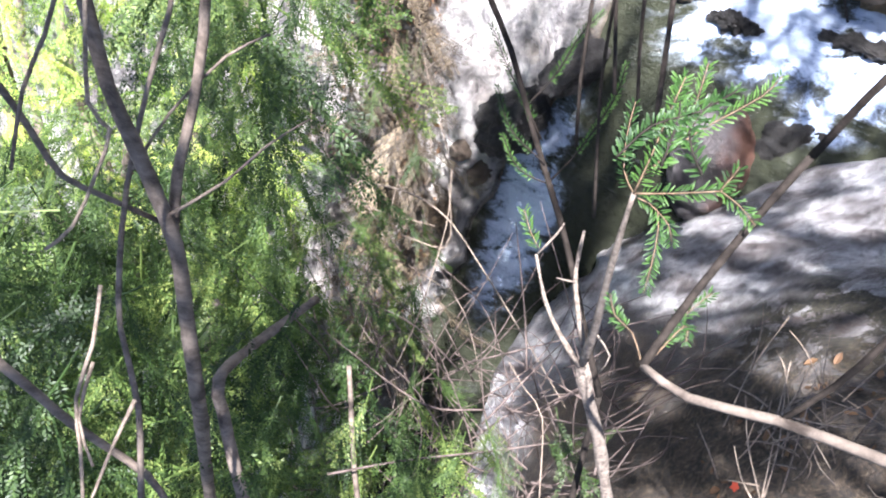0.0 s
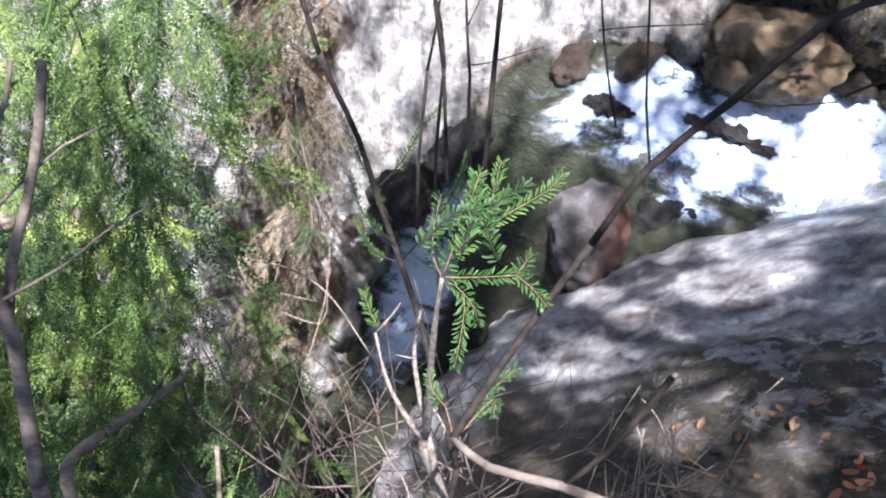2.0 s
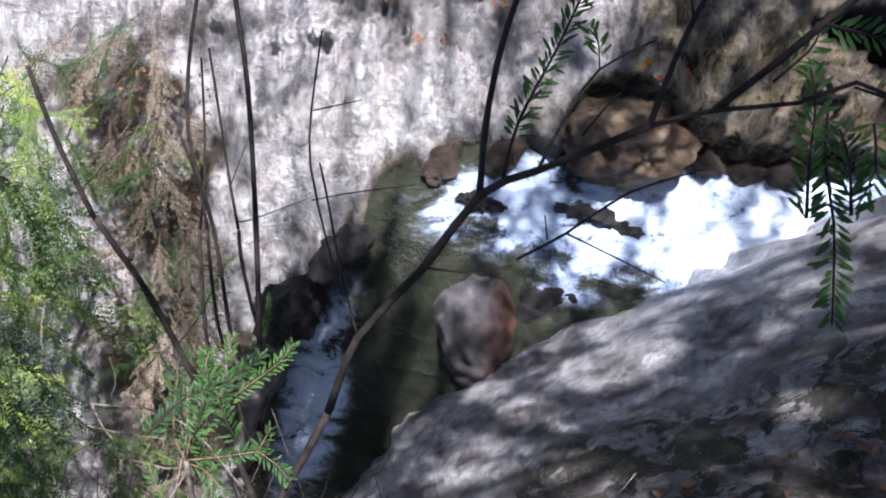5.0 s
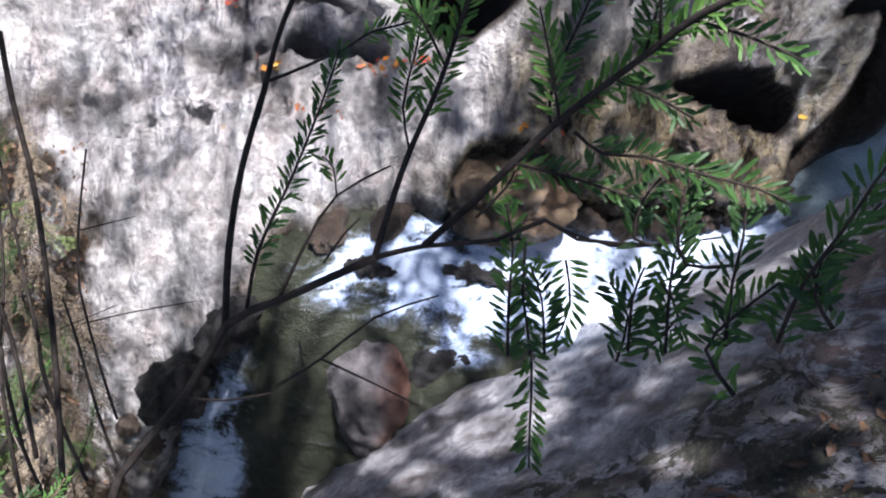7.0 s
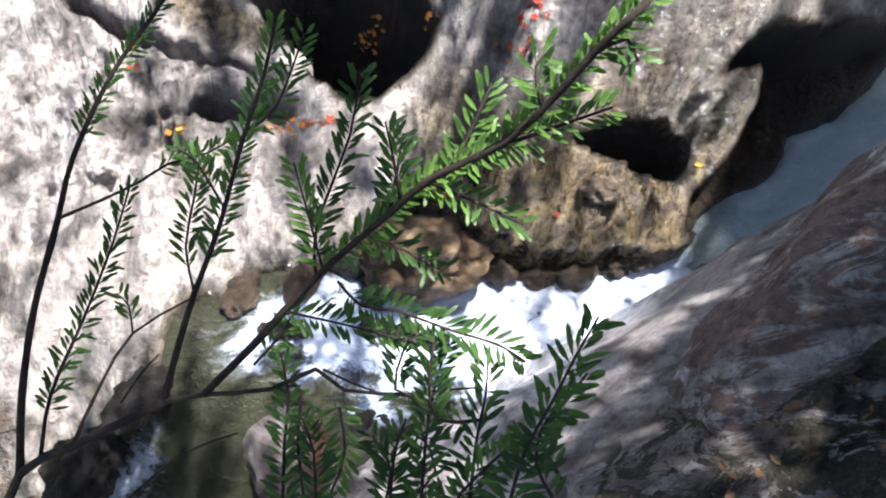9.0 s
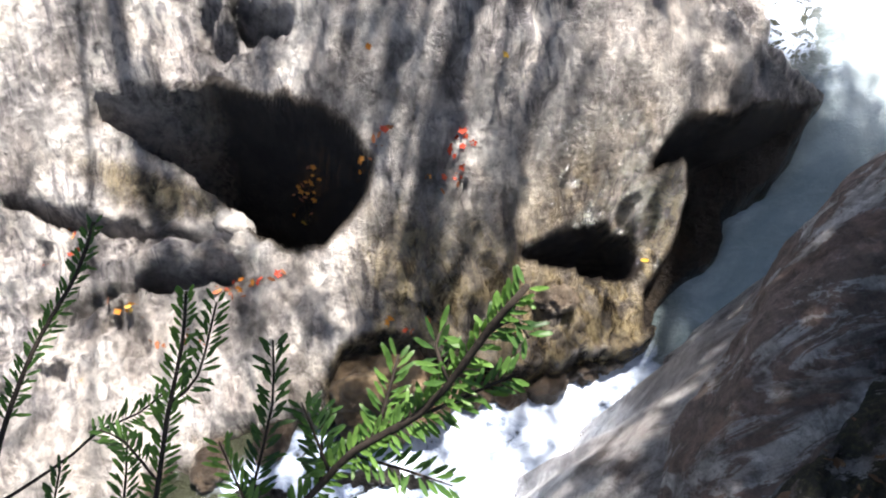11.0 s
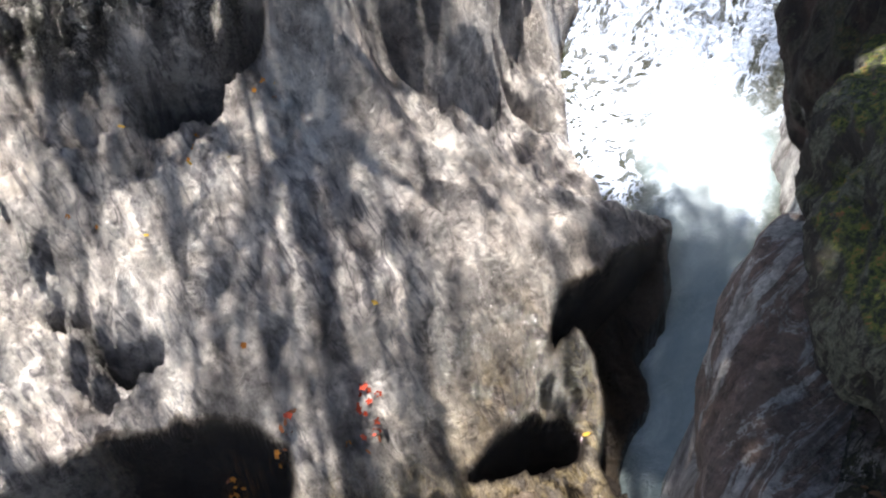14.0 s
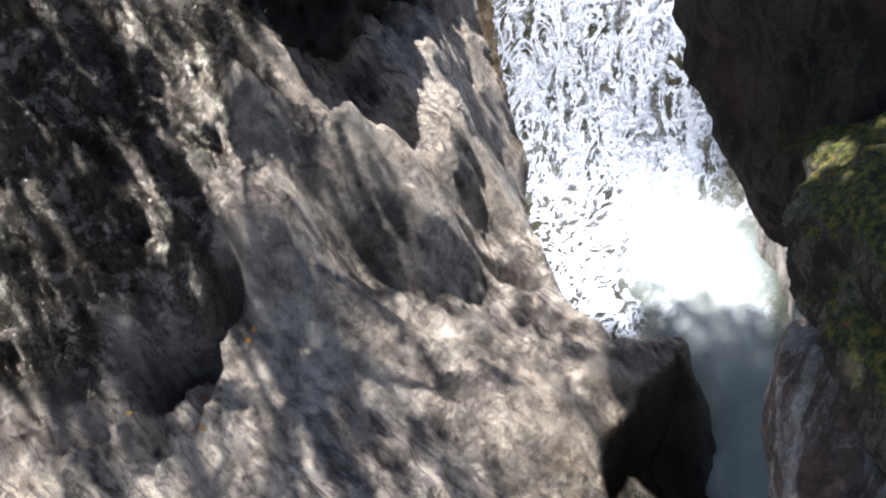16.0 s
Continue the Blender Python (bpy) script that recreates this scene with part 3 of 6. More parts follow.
    # hollows and cracks are painted near-black to stand in for their shade
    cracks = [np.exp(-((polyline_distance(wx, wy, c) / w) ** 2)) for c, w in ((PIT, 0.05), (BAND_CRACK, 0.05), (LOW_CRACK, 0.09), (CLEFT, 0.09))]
    hollow_shade = np.maximum.reduce([0.9 * np.maximum.reduce(cracks), 0.7 * bell(wx, wy, -0.5, 3.08, 0.30, 0.09, -8, 4), k1 * (0.45 + 0.55 * smooth(0.05, 0.25, px)), k2, k3, 0.35 * k4]) * ~near
    # darkens the cliff's shaded side: part real lichen, part shade put into colour
    lichen_shade = (0.25 * cliff + 0.5 * band + 0.9 * smooth(0.0, 0.25, back) * shade_side) * ~near
    return h, near, level, np.maximum(wet, 0.35 * lichen_shade) * (1 - 0.6 * near), algae * ~near, np.clip(litter, 0, 1), moss, hollow_shade, lichen_shade


def axis_steps(lo, hi, fine, ends):
    core = np.arange(lo, hi, fine)
    out, step = [hi], fine
    while out[-1] < ends[1]:
        step *= 1.25
        out.append(out[-1] + step)
    back, step = [lo], fine
    while back[-1] > ends[0]:
        step *= 1.25
        back.append(back[-1] - step)
    return np.array(back[:0:-1] + list(core) + out)


def grid_mesh(name, gx, gy, gz, keep=None):
    nx, ny = len(gx), len(gy)
    X, Y = np.meshgrid(gx, gy, indexing="ij")
    co = np.stack([X, Y, gz], -1).reshape(-1, 3)
    i, j = np.meshgrid(np.arange(nx - 1), np.arange(ny - 1), indexing="ij")
    quads = np.stack([i * ny + j, (i + 1) * ny + j, (i + 1) * ny + j + 1, i * ny + j + 1], -1).reshape(-1, 4)
    if keep is not None:
        k = keep.reshape(-1)
        quads = quads[k[quads].any(1)]
        used = np.unique(quads)
        table = np.full(len(co), -1)
        table[used] = np.arange(len(used))
        co, quads = co[used], table[quads]
    else:
        used = np.arange(len(co))
    me = bpy.data.meshes.new(name)
    me.vertices.add(len(co))
    me.vertices.foreach_set("co", co.astype(np.float32).ravel())
    me.loops.add(quads.size)
    me.loops.foreach_set("vertex_index", quads.astype(np.int32).ravel())
    me.polygons.add(len(quads))
    me.polygons.foreach_set("loop_start", np.arange(0, quads.size, 4, dtype=np.int32))
    me.update(calc_edges=True)
    me.polygons.foreach_set("use_smooth", np.ones(len(quads), bool))
    return me, used, quads


def set_attribute(me, name, values):
    a = me.attributes.new(name, "FLOAT", "POINT")
    a.data.foreach_set("value", np.ascontiguousarray(values, np.float32).ravel())


gx = axis_steps(-3.2, 6.8, 0.026, (-45, 45))
gy = axis_steps(-1.6, 6.4, 0.026, (-45, 45))
GX, GY = np.meshgrid(gx, gy, indexing="ij")
GH, NEAR, LEVEL, WET_SHADE, ALGAE, LITTER, MOSS, HOLLOW_SHADE, LICHEN_SHADE = land(GX, GY)
me, used, quads = grid_mesh("gorge_rock", gx, gy, GH)
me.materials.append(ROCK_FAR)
me.materials.append(ROCK_NEAR)
me.polygons.foreach_set("material_index", NEAR.reshape(-1)[quads].any(1).astype(np.int32))
set_attribute(me, "wet", WET_SHADE)
set_attribute(me, "algae", ALGAE)
set_attribute(me, "moss", MOSS)
set_attribute(me, "litter", LITTER)
set_attribute(me, "hollow_shade", HOLLOW_SHADE)
set_attribute(me, "lichen_shade", LICHEN_SHADE)
tagged(new("ground", me), "pale water-worn gorge rock with potholes and mossy near bank", "ground", kind="structure")

wx, wy = np.arange(-3.6, 14.0, 0.04), np.arange(-5.8, 9.4, 0.04)
WX, WY = np.meshgrid(wx, wy, indexing="ij")
wl = water_level(WX, WY)
w_in = inside(WX, WY, FAR_EDGE + NEAR_EDGE[::-1])
w_keep = w_in | (polyline_distance(WX, WY, FAR_EDGE) < 0.2) | (polyline_distance(WX, WY, NEAR_EDGE) < 0.2)
# the bell at (5.15, 3.15) whitens the shaded pool to soften its shadow edge
foam = np.maximum.reduce([0.95 * bell(WX, WY, 2.2, 1.4, 1.25, 0.9, 0, 4), 0.74 * bell(WX, WY, 0.55, 1.42, 1.0, 0.42, 0, 4), 0.5 * bell(WX, WY, 0.95, 1.0, 0.6, 0.3, 20, 4), 0.30 * bell(WX, WY, 6.5, 4.7, 1.3, 1.9, 0, 4), 0.60 * bell(WX, WY, 5.85, 4.1, 0.5, 0.45, 30, 2), 0.12 * bell(WX, WY, 4.7, 4.0, 0.35, 0.7, 0, 3),
                          0.28 * bell(WX, WY, 4.1, 2.3, 1.1, 0.7, 35, 4), 0.85 * bell(WX, WY, 5.8, 3.9, 0.75, 0.55, 35, 2), 0.55 * bell(WX, WY, 5.15, 3.15, 0.62, 0.5, 35, 2), 0.30 * bell(WX, WY, 4.8, 2.85, 0.6, 0.5, 40, 3), 0.85 * bell(WX, WY, -1.50, -0.2, 0.30, 1.0, -15, 3), 0.02 * bell(WX, WY, -0.8, 0.6, 0.7, 0.8, 0, 4)])
milk = np.maximum.reduce([0.95 * bell(WX, WY, 5.5, 3.4, 0.75, 0.55, 35, 4), 0.9 * bell(WX, WY, 4.8, 2.85, 0.6, 0.5, 40, 4), 0.8 * bell(WX, WY, 4.2, 2.3, 1.0, 0.5, 35, 4)])
wl = wl + 0.05 * fbm(WX * 3, WY * 3, 4, 77) * (0.4 + foam) + 0.02 * fbm(WX * 9, WY * 9, 3, 78) * foam
me, used, quads = grid_mesh("stream_water", wx, wy, wl, w_keep)
me.materials.append(WATER)
set_attribute(me, "foam", np.clip(foam, 0, 1).reshape(-1)[used])
set_attribute(me, "lace", np.clip(0.9 * bell(WX, WY, 6.4, 4.9, 1.6, 1.2, 30, 6) + 0.8 * bell(WX, WY, 4.75, 4.05, 0.4, 0.7, -25, 4), 0, 1).reshape(-1)[used])
set_attribute(me, "milk", np.clip(milk, 0, 1).reshape(-1)[used])
tagged(new("water", me), "white foaming stream running through the rock gorge", "stream", kind="structure")


# ---------------------------------------------------------------- plants
def bark_material(name, a, b_, scale=60.0):
    m, nt, b = material(name)
    n = noise_tex(nt, scale, 6, 0.7, 0.2, stretch=(1, 1, 0.4))
    rnd = nt.nodes.new("ShaderNodeObjectInfo").outputs["Random"]
    c = ramp(nt, n, [(0.32, a), (0.62, b_)])
    c = mix(nt, 0.5, c, ramp(nt, rnd, [(0.0, (0.7, 0.7, 0.7)), (1.0, (1.2, 1.15, 1.1))]), "MULTIPLY")
    nt.links.new(c, b.inputs["Base Color"])
    b.inputs["Roughness"].default_value = 0.85
    b.inputs["Specular IOR Level"].default_value = 0.12
    bump(nt, b, n, 0.6, 0.004)
    return m


def leaf_material(name, stops, gloss=0.35, through=0.35):
    m, nt, b = material(name)
    rnd = nt.nodes.new("ShaderNodeNewGeometry").outputs["Random Per Island"]
    own = nt.nodes.new("ShaderNodeObjectInfo").outputs["Random"]
    c = ramp(nt, math_node(nt, "ADD", math_node(nt, "MULTIPLY", rnd, 0.45), math_node(nt, "MULTIPLY", own, 0.55)), stops)
    nt.links.new(c, b.inputs["Base Color"])
    b.inputs["Roughness"].default_value = gloss
    b.inputs["Specular IOR Level"].default_value = 0.3
    tr = nt.nodes.new("ShaderNodeBsdfTranslucent")
    nt.links.new(mix(nt, 1.0, c, (1.5, 1.6, 0.7), "MULTIPLY"), tr.inputs["Color"])
    ms = node(nt, "ShaderNodeMixShader", Fac=through)
    nt.links.new(b.outputs["BSDF"], ms.inputs[1])
    nt.links.new(tr.outputs["BSDF"], ms.inputs[2])
    nt.links.new(ms.outputs["Shader"], nt.nodes["Material Output"].inputs["Surface"])
    return m


BARK_DARK = bark_material("dark_twig_bark", (0.008, 0.0062, 0.0052), (0.032, 0.0255, 0.0215))
BARK_GREY = bark_material("grey_sapling_bark", (0.055, 0.043, 0.036), (0.23, 0.19, 0.16), 110.0)
BARK_TAN = bark_material("tan_twig_bark", (0.05, 0.034, 0.022), (0.19, 0.13, 0.085), 120.0)
BARK_BROWN = bark_material("brown_bark", (0.045, 0.035, 0.029), (0.18, 0.145, 0.12), 30.0)
BARK_PALE = bark_material("bleached_twig", (0.085, 0.066, 0.052), (0.25, 0.20, 0.16), 90.0)
BARK_TWIG = bark_material("brown_twig", (0.035, 0.025, 0.022), (0.13, 0.10, 0.09))
NEEDLE = leaf_material("hemlock_needle", [(0.15, (0.015, 0.038, 0.011)), (0.5, (0.034, 0.080, 0.018)), (0.85, (0.080, 0.155, 0.034))], 0.5, 0.36)
# duller needle colour for foliage in shade
NEEDLE_SHADE = leaf_material("shaded_foliage", [(0.12, (0.012, 0.024, 0.008)), (0.45, (0.036, 0.066, 0.018)), (0.75, (0.09, 0.135, 0.034)), (0.95, (0.20, 0.23, 0.07))], 0.5, 0.35)
CANOPY_LEAF = leaf_material("tree_leaf", [(0.2, (0.03, 0.07, 0.015)), (0.8, (0.12, 0.15, 0.03))], 0.5, 0.12)


def mesh_from(name, verts, faces, mat, flat=False):
    me = bpy.data.meshes.new(name)
    me.from_pydata([tuple(v) for v in verts], [], faces)
    me.materials.append(mat)
    if not flat:
        me.polygons.foreach_set("use_smooth", [True] * len(me.polygons))
    me.update()
    return me


def part(name, me, parent, label=""):
    ob = new(name, me)
    ob.parent = parent
    return tagged(ob, label) if label else ob


def curve_points(points, step):
    """Points along a smooth curve through the given ones."""
    p = [Vector(q) for q in points]
    p = [2 * p[0] - p[1]] + p + [2 * p[-1] - p[-2]]
    out = []
    for i in range(1, len(p) - 2):
        n = max(2, int((p[i + 1] - p[i]).length / step))
        for k in range(n):
            t = k / n
            out.append(0.5 * ((2 * p[i]) + (p[i + 1] - p[i - 1]) * t + (2 * p[i - 1] - 5 * p[i] + 4 * p[i + 1] - p[i + 2]) * t * t + (3 * p[i] - p[i - 1] - 3 * p[i + 1] + p[i + 2]) * t**3))
    return out + [p[-2]]


def tube(verts, faces, pts, r0, r1, sides=6, knobs=0.15):
    base = len(verts)
    for i, p in enumerate(pts):
        d = (pts[min(i + 1, len(pts) - 1)] - pts[max(i - 1, 0)]).normalized()
        u = d.cross(Vector((0.3, 0.2, 1))).normalized()
        v = d.cross(u)
        r = (r0 + (r1 - r0) * i / (len(pts) - 1)) * (1 + knobs * (random.random() - 0.4) * (2 if i % 5 == 0 else 0.6))
        for k in range(sides):
            a = 2 * math.pi * k / sides
            verts.append(p + r * (math.cos(a) * u + math.sin(a) * v))
    for i in range(len(pts) - 1):
        for k in range(sides):
            a, b = base + i * sides + k, base + i * sides + (k + 1) % sides
            faces.append((a, b, b + sides, a + sides))
    faces.append(tuple(base + k for k in range(sides))[::-1])
    faces.append(tuple(base + (len(pts) - 1) * sides + k for k in range(sides)))


def needle(verts, faces, root, way, across, length, width):
    n = len(verts)
    up = way.cross(across).normalized()
    droop = -0.12 * length * random.random() * up
    verts += [root, root + 0.45 * length * way + 0.5 * width * across, root + 0.42 * length * way + 0.22 * width * up, root + 0.45 * length * way - 0.5 * width * across,
              root + 0.86 * length * way + 0.34 * width * across + droop, root + 0.86 * length * way - 0.34 * width * across + droop, root + length * way + droop]
    faces += [(n, n + 1, n + 2), (n, n + 2, n + 3), (n + 1, n + 4, n + 2), (n + 2, n + 5, n + 3), (n + 2, n + 4, n + 5), (n + 4, n + 6, n + 5)]


def plain_needle(verts, faces, root, way, across, length, width):
    n = len(verts)
    verts += [root, root + 0.5 * length * way + 0.5 * width * across, root + length * way, root + 0.5 * length * way - 0.5 * width * across]
    faces += [(n, n + 1, n + 2, n + 3)]


def needles_on(verts, faces, pts, start, length, gap, width, facing=Vector((0, 0, 1)), full=1.0, shape=needle):
    """Two ranks of flat needles along a twig, from the part start of its length on."""
    total = sum((b - a).length for a, b in zip(pts, pts[1:]))
    run, due, side = 0.0, start * total, 1
    for a, b in zip(pts, pts[1:]):
        seg = (b - a).length
        d = (b - a).normalized()
        while due <= run + seg:
            q = a + d * (due - run)
            s = d.cross(facing).normalized()
            t = due / total
            for side in (1, -1):
                if random.random() > full:
                    continue
                lean = radians(random.gauss(58, 14) - 18 * t)
                way = (math.cos(lean) * d + math.sin(lean) * side * s + random.gauss(0.02, 0.33) * facing).normalized()
                ln = length * random.uniform(0.72, 1.1) * (1 - 0.45 * max(0, t - 0.75) * 4 * 0.6)
                shape(verts, faces, q + 0.001 * side * s, way, way.cross(facing).normalized(), ln, width * random.uniform(0.8, 1.15))
            due += gap * random.uniform(0.75, 1.25)
        run += seg


THINGS = {}
BARKS = {"hemlock_branch": BARK_DARK, "sapling": BARK_GREY, "bare_shrub": BARK_DARK, "brown_brush": BARK_TWIG, "dead_twigs": BARK_PALE, "hemlock_sapling": BARK_BROWN, "dead_vine": BARK_PALE, "dry_stalks": BARK_PALE}


def thing(name, label, category, place=(0, 0, 0), group=""):
    ob = new(name)
    ob.location = place
    ob.empty_display_size = 0.1
    return tagged(ob, label, category, group)


def shoot(owner, r0, r1, points, start=None, length=0.018):
    """One twig of a plant, bare or with needles from the part start of its length on."""
    parent = THINGS[owner]
    off = parent.location
    pts = [p - off for p in curve_points(points, 0.02 if start is not None else 0.05)]
    verts, faces = [], []
    leafy = owner == "sapling" and start is not None
    tube(verts, faces, pts, r0 * (0.6 if leafy else 1.0), r1 * (0.6 if leafy else 1.0), 6 if r0 < 0.006 else 8, 0.35 if owner == "sapling" else 0.15)
    twig = part("twig" if r0 < 0.006 else "stem", mesh_from("twig", verts, faces, BARK_TAN if leafy else BARK_BROWN if owner == "hemlock_branch" and r0 > 0.007 else BARKS[owner]), parent)
    if start is not None:
        verts, faces = [], []
        broad = owner == "hemlock_branch"
        needles_on(verts, faces, pts, start, length * (1.05 if broad else 0.85), 0.0049 if broad else 0.0042, 0.0038 if broad else 0.0025)
        part("needles", mesh_from("needles", verts, faces, NEEDLE, True), twig, "flat dark green evergreen needles")


THINGS["hemlock_branch"] = thing("hemlock_branch", "slender dark hemlock branch with rows of flat green needles", "branch", (0.78, -2.3, 4.3))
THINGS["sapling"] = thing("sapling", "grey-barked sapling with a sunlit sprig of green needles", "sapling", (-0.75, -2.7, 2.9))
THINGS["bare_shrub"] = thing("bare_shrub", "dark bare shrub stems leaning out over the gorge", "shrub", (-0.6, -2.6, 2.8))
THINGS["dead_twigs"] = thing("dead_twigs", "tangle of bleached dead twigs above the stream", "twigs", (-1.0, -2.6, 1.0))
THINGS["hemlock_sapling"] = thing("hemlock_sapling", "young hemlock tree with dense drooping green foliage", "tree", (-1.9, -3.0, 1.6))
THINGS["dead_vine"] = thing("dead_vine", "pale dry vine hanging among hemlock foliage", "vine", (-1.5, -2.9, 2.0))
THINGS["brown_brush"] = thing("brown_brush", "thicket of thin brown leafless twigs on the bank", "brush", (-0.9, -1.9, 1.4))
THINGS["dry_stalks"] = thing("dry_stalks", "bunch of dry tan stalks on the rock", "stalks", (0.3, -0.9, 2.5))
shoot("hemlock_branch", 0.0071, 0.0057, [(-0.208, -0.416, 5.396), (-0.235, -0.418, 5.366), (-0.323, -0.415, 5.289), (-0.416, -0.422, 5.224), (-0.474, -0.402, 5.175)])
shoot("hemlock_branch", 0.0060, 0.0050, [(-0.474, -0.402, 5.175), (-0.427, -0.298, 5.168), (-0.361, -0.168, 5.187), (-0.329, -0.108, 5.219)])
shoot("hemlock_branch", 0.0052, 0.0042, [(-0.329, -0.108, 5.219), (-0.283, -0.017, 5.332), (-0.207, 0.064, 5.375), (-0.148, 0.127, 5.480), (-0.091, 0.146, 5.517), (0.003, 0.171, 5.593)])
shoot("hemlock_branch", 0.0024, 0.0014, [(0.003, 0.171, 5.593), (0.042, 0.167, 5.648), (0.098, 0.163, 5.683), (0.133, 0.173, 5.705), (0.153, 0.153, 5.723), (0.209, 0.142, 5.747)])
shoot("hemlock_branch", 0.0039, 0.0018, [(-0.148, 0.127, 5.480), (-0.145, 0.199, 5.498), (-0.132, 0.277, 5.521), (-0.108, 0.354, 5.548), (-0.088, 0.412, 5.577), (-0.046, 0.483, 5.614), (0.006, 0.540, 5.651), (0.029, 0.579, 5.675)], 0.62, 0.018)
shoot("hemlock_branch", 0.0020, 0.0010, [(-0.104, 0.362, 5.549), (-0.066, 0.376, 5.556), (-0.027, 0.392, 5.565), (-0.001, 0.409, 5.567), (0.038, 0.416, 5.576), (0.066, 0.432, 5.581)], 0.55, 0.018)
shoot("hemlock_branch", 0.0020, 0.0010, [(-0.126, 0.137, 5.495), (-0.113, 0.194, 5.519), (-0.079, 0.263, 5.545), (-0.051, 0.328, 5.567), (-0.032, 0.375, 5.592)], 0.18, 0.018)
shoot("hemlock_branch", 0.0018, 0.0010, [(-0.091, 0.148, 5.518), (-0.066, 0.200, 5.529), (-0.036, 0.245, 5.541), (0.017, 0.274, 5.549)])
shoot("hemlock_branch", 0.0010, 0.0008, [(-0.036, 0.245, 5.541), (-0.039, 0.271, 5.548), (-0.050, 0.282, 5.553)], 0.30, 0.018)
shoot("hemlock_branch", 0.0012, 0.0008, [(-0.049, 0.182, 5.522), (-0.029, 0.208, 5.532), (-0.013, 0.225, 5.533)])
shoot("hemlock_branch", 0.0032, 0.0013, [(0.002, 0.173, 5.593), (0.018, 0.223, 5.610), (0.032, 0.259, 5.627), (0.057, 0.309, 5.661), (0.080, 0.368, 5.704), (0.101, 0.412, 5.738), (0.112, 0.445, 5.769)], 0.38, 0.018)
shoot("hemlock_branch", 0.0014, 0.0008, [(0.032, 0.259, 5.627), (0.026, 0.297, 5.639), (0.036, 0.335, 5.662), (0.042, 0.366, 5.674)], 0.20, 0.018)
shoot("hemlock_branch", 0.0014, 0.0008, [(0.062, 0.322, 5.665), (0.041, 0.358, 5.682), (0.024, 0.370, 5.690)], 0.30, 0.018)
shoot("hemlock_branch", 0.0014, 0.0008, [(0.085, 0.376, 5.708), (0.109, 0.388, 5.725), (0.134, 0.434, 5.762)], 0.10, 0.018)
shoot("hemlock_branch", 0.0034, 0.0022, [(0.042, 0.167, 5.648), (0.085, 0.200, 5.680), (0.136, 0.240, 5.730), (0.187, 0.263, 5.804), (0.211, 0.272, 5.843), (0.252, 0.274, 5.898), (0.275, 0.285, 5.947), (0.286, 0.292, 5.974), (0.303, 0.300, 6.007)], 0.36, 0.018)
shoot("hemlock_branch", 0.0016, 0.0008, [(0.136, 0.240, 5.730), (0.135, 0.261, 5.736), (0.142, 0.286, 5.756), (0.164, 0.332, 5.787), (0.172, 0.370, 5.819)], 0.10, 0.018)
shoot("hemlock_branch", 0.0014, 0.0008, [(0.187, 0.263, 5.804), (0.193, 0.290, 5.820), (0.197, 0.310, 5.836)], 0.05, 0.018)
shoot("hemlock_branch", 0.0014, 0.0008, [(0.224, 0.273, 5.857), (0.236, 0.294, 5.881), (0.247, 0.315, 5.894)], 0.00, 0.018)
shoot("hemlock_branch", 0.0014, 0.0008, [(0.246, 0.273, 5.890), (0.269, 0.272, 5.914), (0.302, 0.272, 5.945)], 0.00, 0.018)
shoot("hemlock_branch", 0.0014, 0.0008, [(0.266, 0.281, 5.929), (0.262, 0.301, 5.939), (0.270, 0.308, 5.946)], 0.00, 0.018)
shoot("hemlock_branch", 0.0014, 0.0008, [(0.286, 0.291, 5.973), (0.298, 0.291, 5.985), (0.304, 0.280, 5.981)], 0.00, 0.018)
shoot("hemlock_branch", 0.0014, 0.0008, [(0.152, 0.233, 5.739), (0.167, 0.210, 5.754), (0.190, 0.200, 5.775), (0.225, 0.179, 5.796), (0.253, 0.165, 5.810), (0.268, 0.150, 5.822)], 0.10, 0.020)
shoot("hemlock_branch", 0.0014, 0.0008, [(0.209, 0.142, 5.747), (0.189, 0.148, 5.745), (0.197, 0.176, 5.750), (0.210, 0.191, 5.755)], 0.20, 0.018)
shoot("hemlock_branch", 0.0015, 0.0008, [(0.199, 0.062, 5.761), (0.206, 0.109, 5.763), (0.214, 0.143, 5.768), (0.225, 0.175, 5.785)], 0.00, 0.018)
shoot("hemlock_branch", 0.0015, 0.0008, [(0.180, 0.066, 5.739), (0.186, 0.104, 5.740), (0.196, 0.127, 5.743)], 0.00, 0.018)
shoot("hemlock_branch", 0.0015, 0.0008, [(0.104, 0.071, 5.676), (0.107, 0.123, 5.679), (0.111, 0.157, 5.682), (0.106, 0.191, 5.688)], 0.00, 0.018)
shoot("hemlock_branch", 0.0014, 0.0008, [(0.129, 0.070, 5.696), (0.129, 0.111, 5.697), (0.121, 0.137, 5.700)], 0.00, 0.018)
shoot("hemlock_branch", 0.0014, 0.0008, [(0.226, 0.062, 5.796), (0.235, 0.104, 5.798), (0.243, 0.132, 5.803), (0.246, 0.154, 5.807)], 0.00, 0.018)
shoot("hemlock_branch", 0.0014, 0.0008, [(0.244, 0.060, 5.830), (0.252, 0.091, 5.853), (0.265, 0.117, 5.880), (0.277, 0.140, 5.897), (0.287, 0.158, 5.915)], 0.00, 0.020)
shoot("hemlock_branch", 0.0014, 0.0008, [(0.265, 0.064, 5.856), (0.258, 0.084, 5.854), (0.263, 0.104, 5.857)], 0.00, 0.020)
shoot("hemlock_branch", 0.0013, 0.0008, [(0.084, 0.186, 5.667), (0.108, 0.208, 5.681), (0.115, 0.221, 5.684)], 0.30, 0.018)
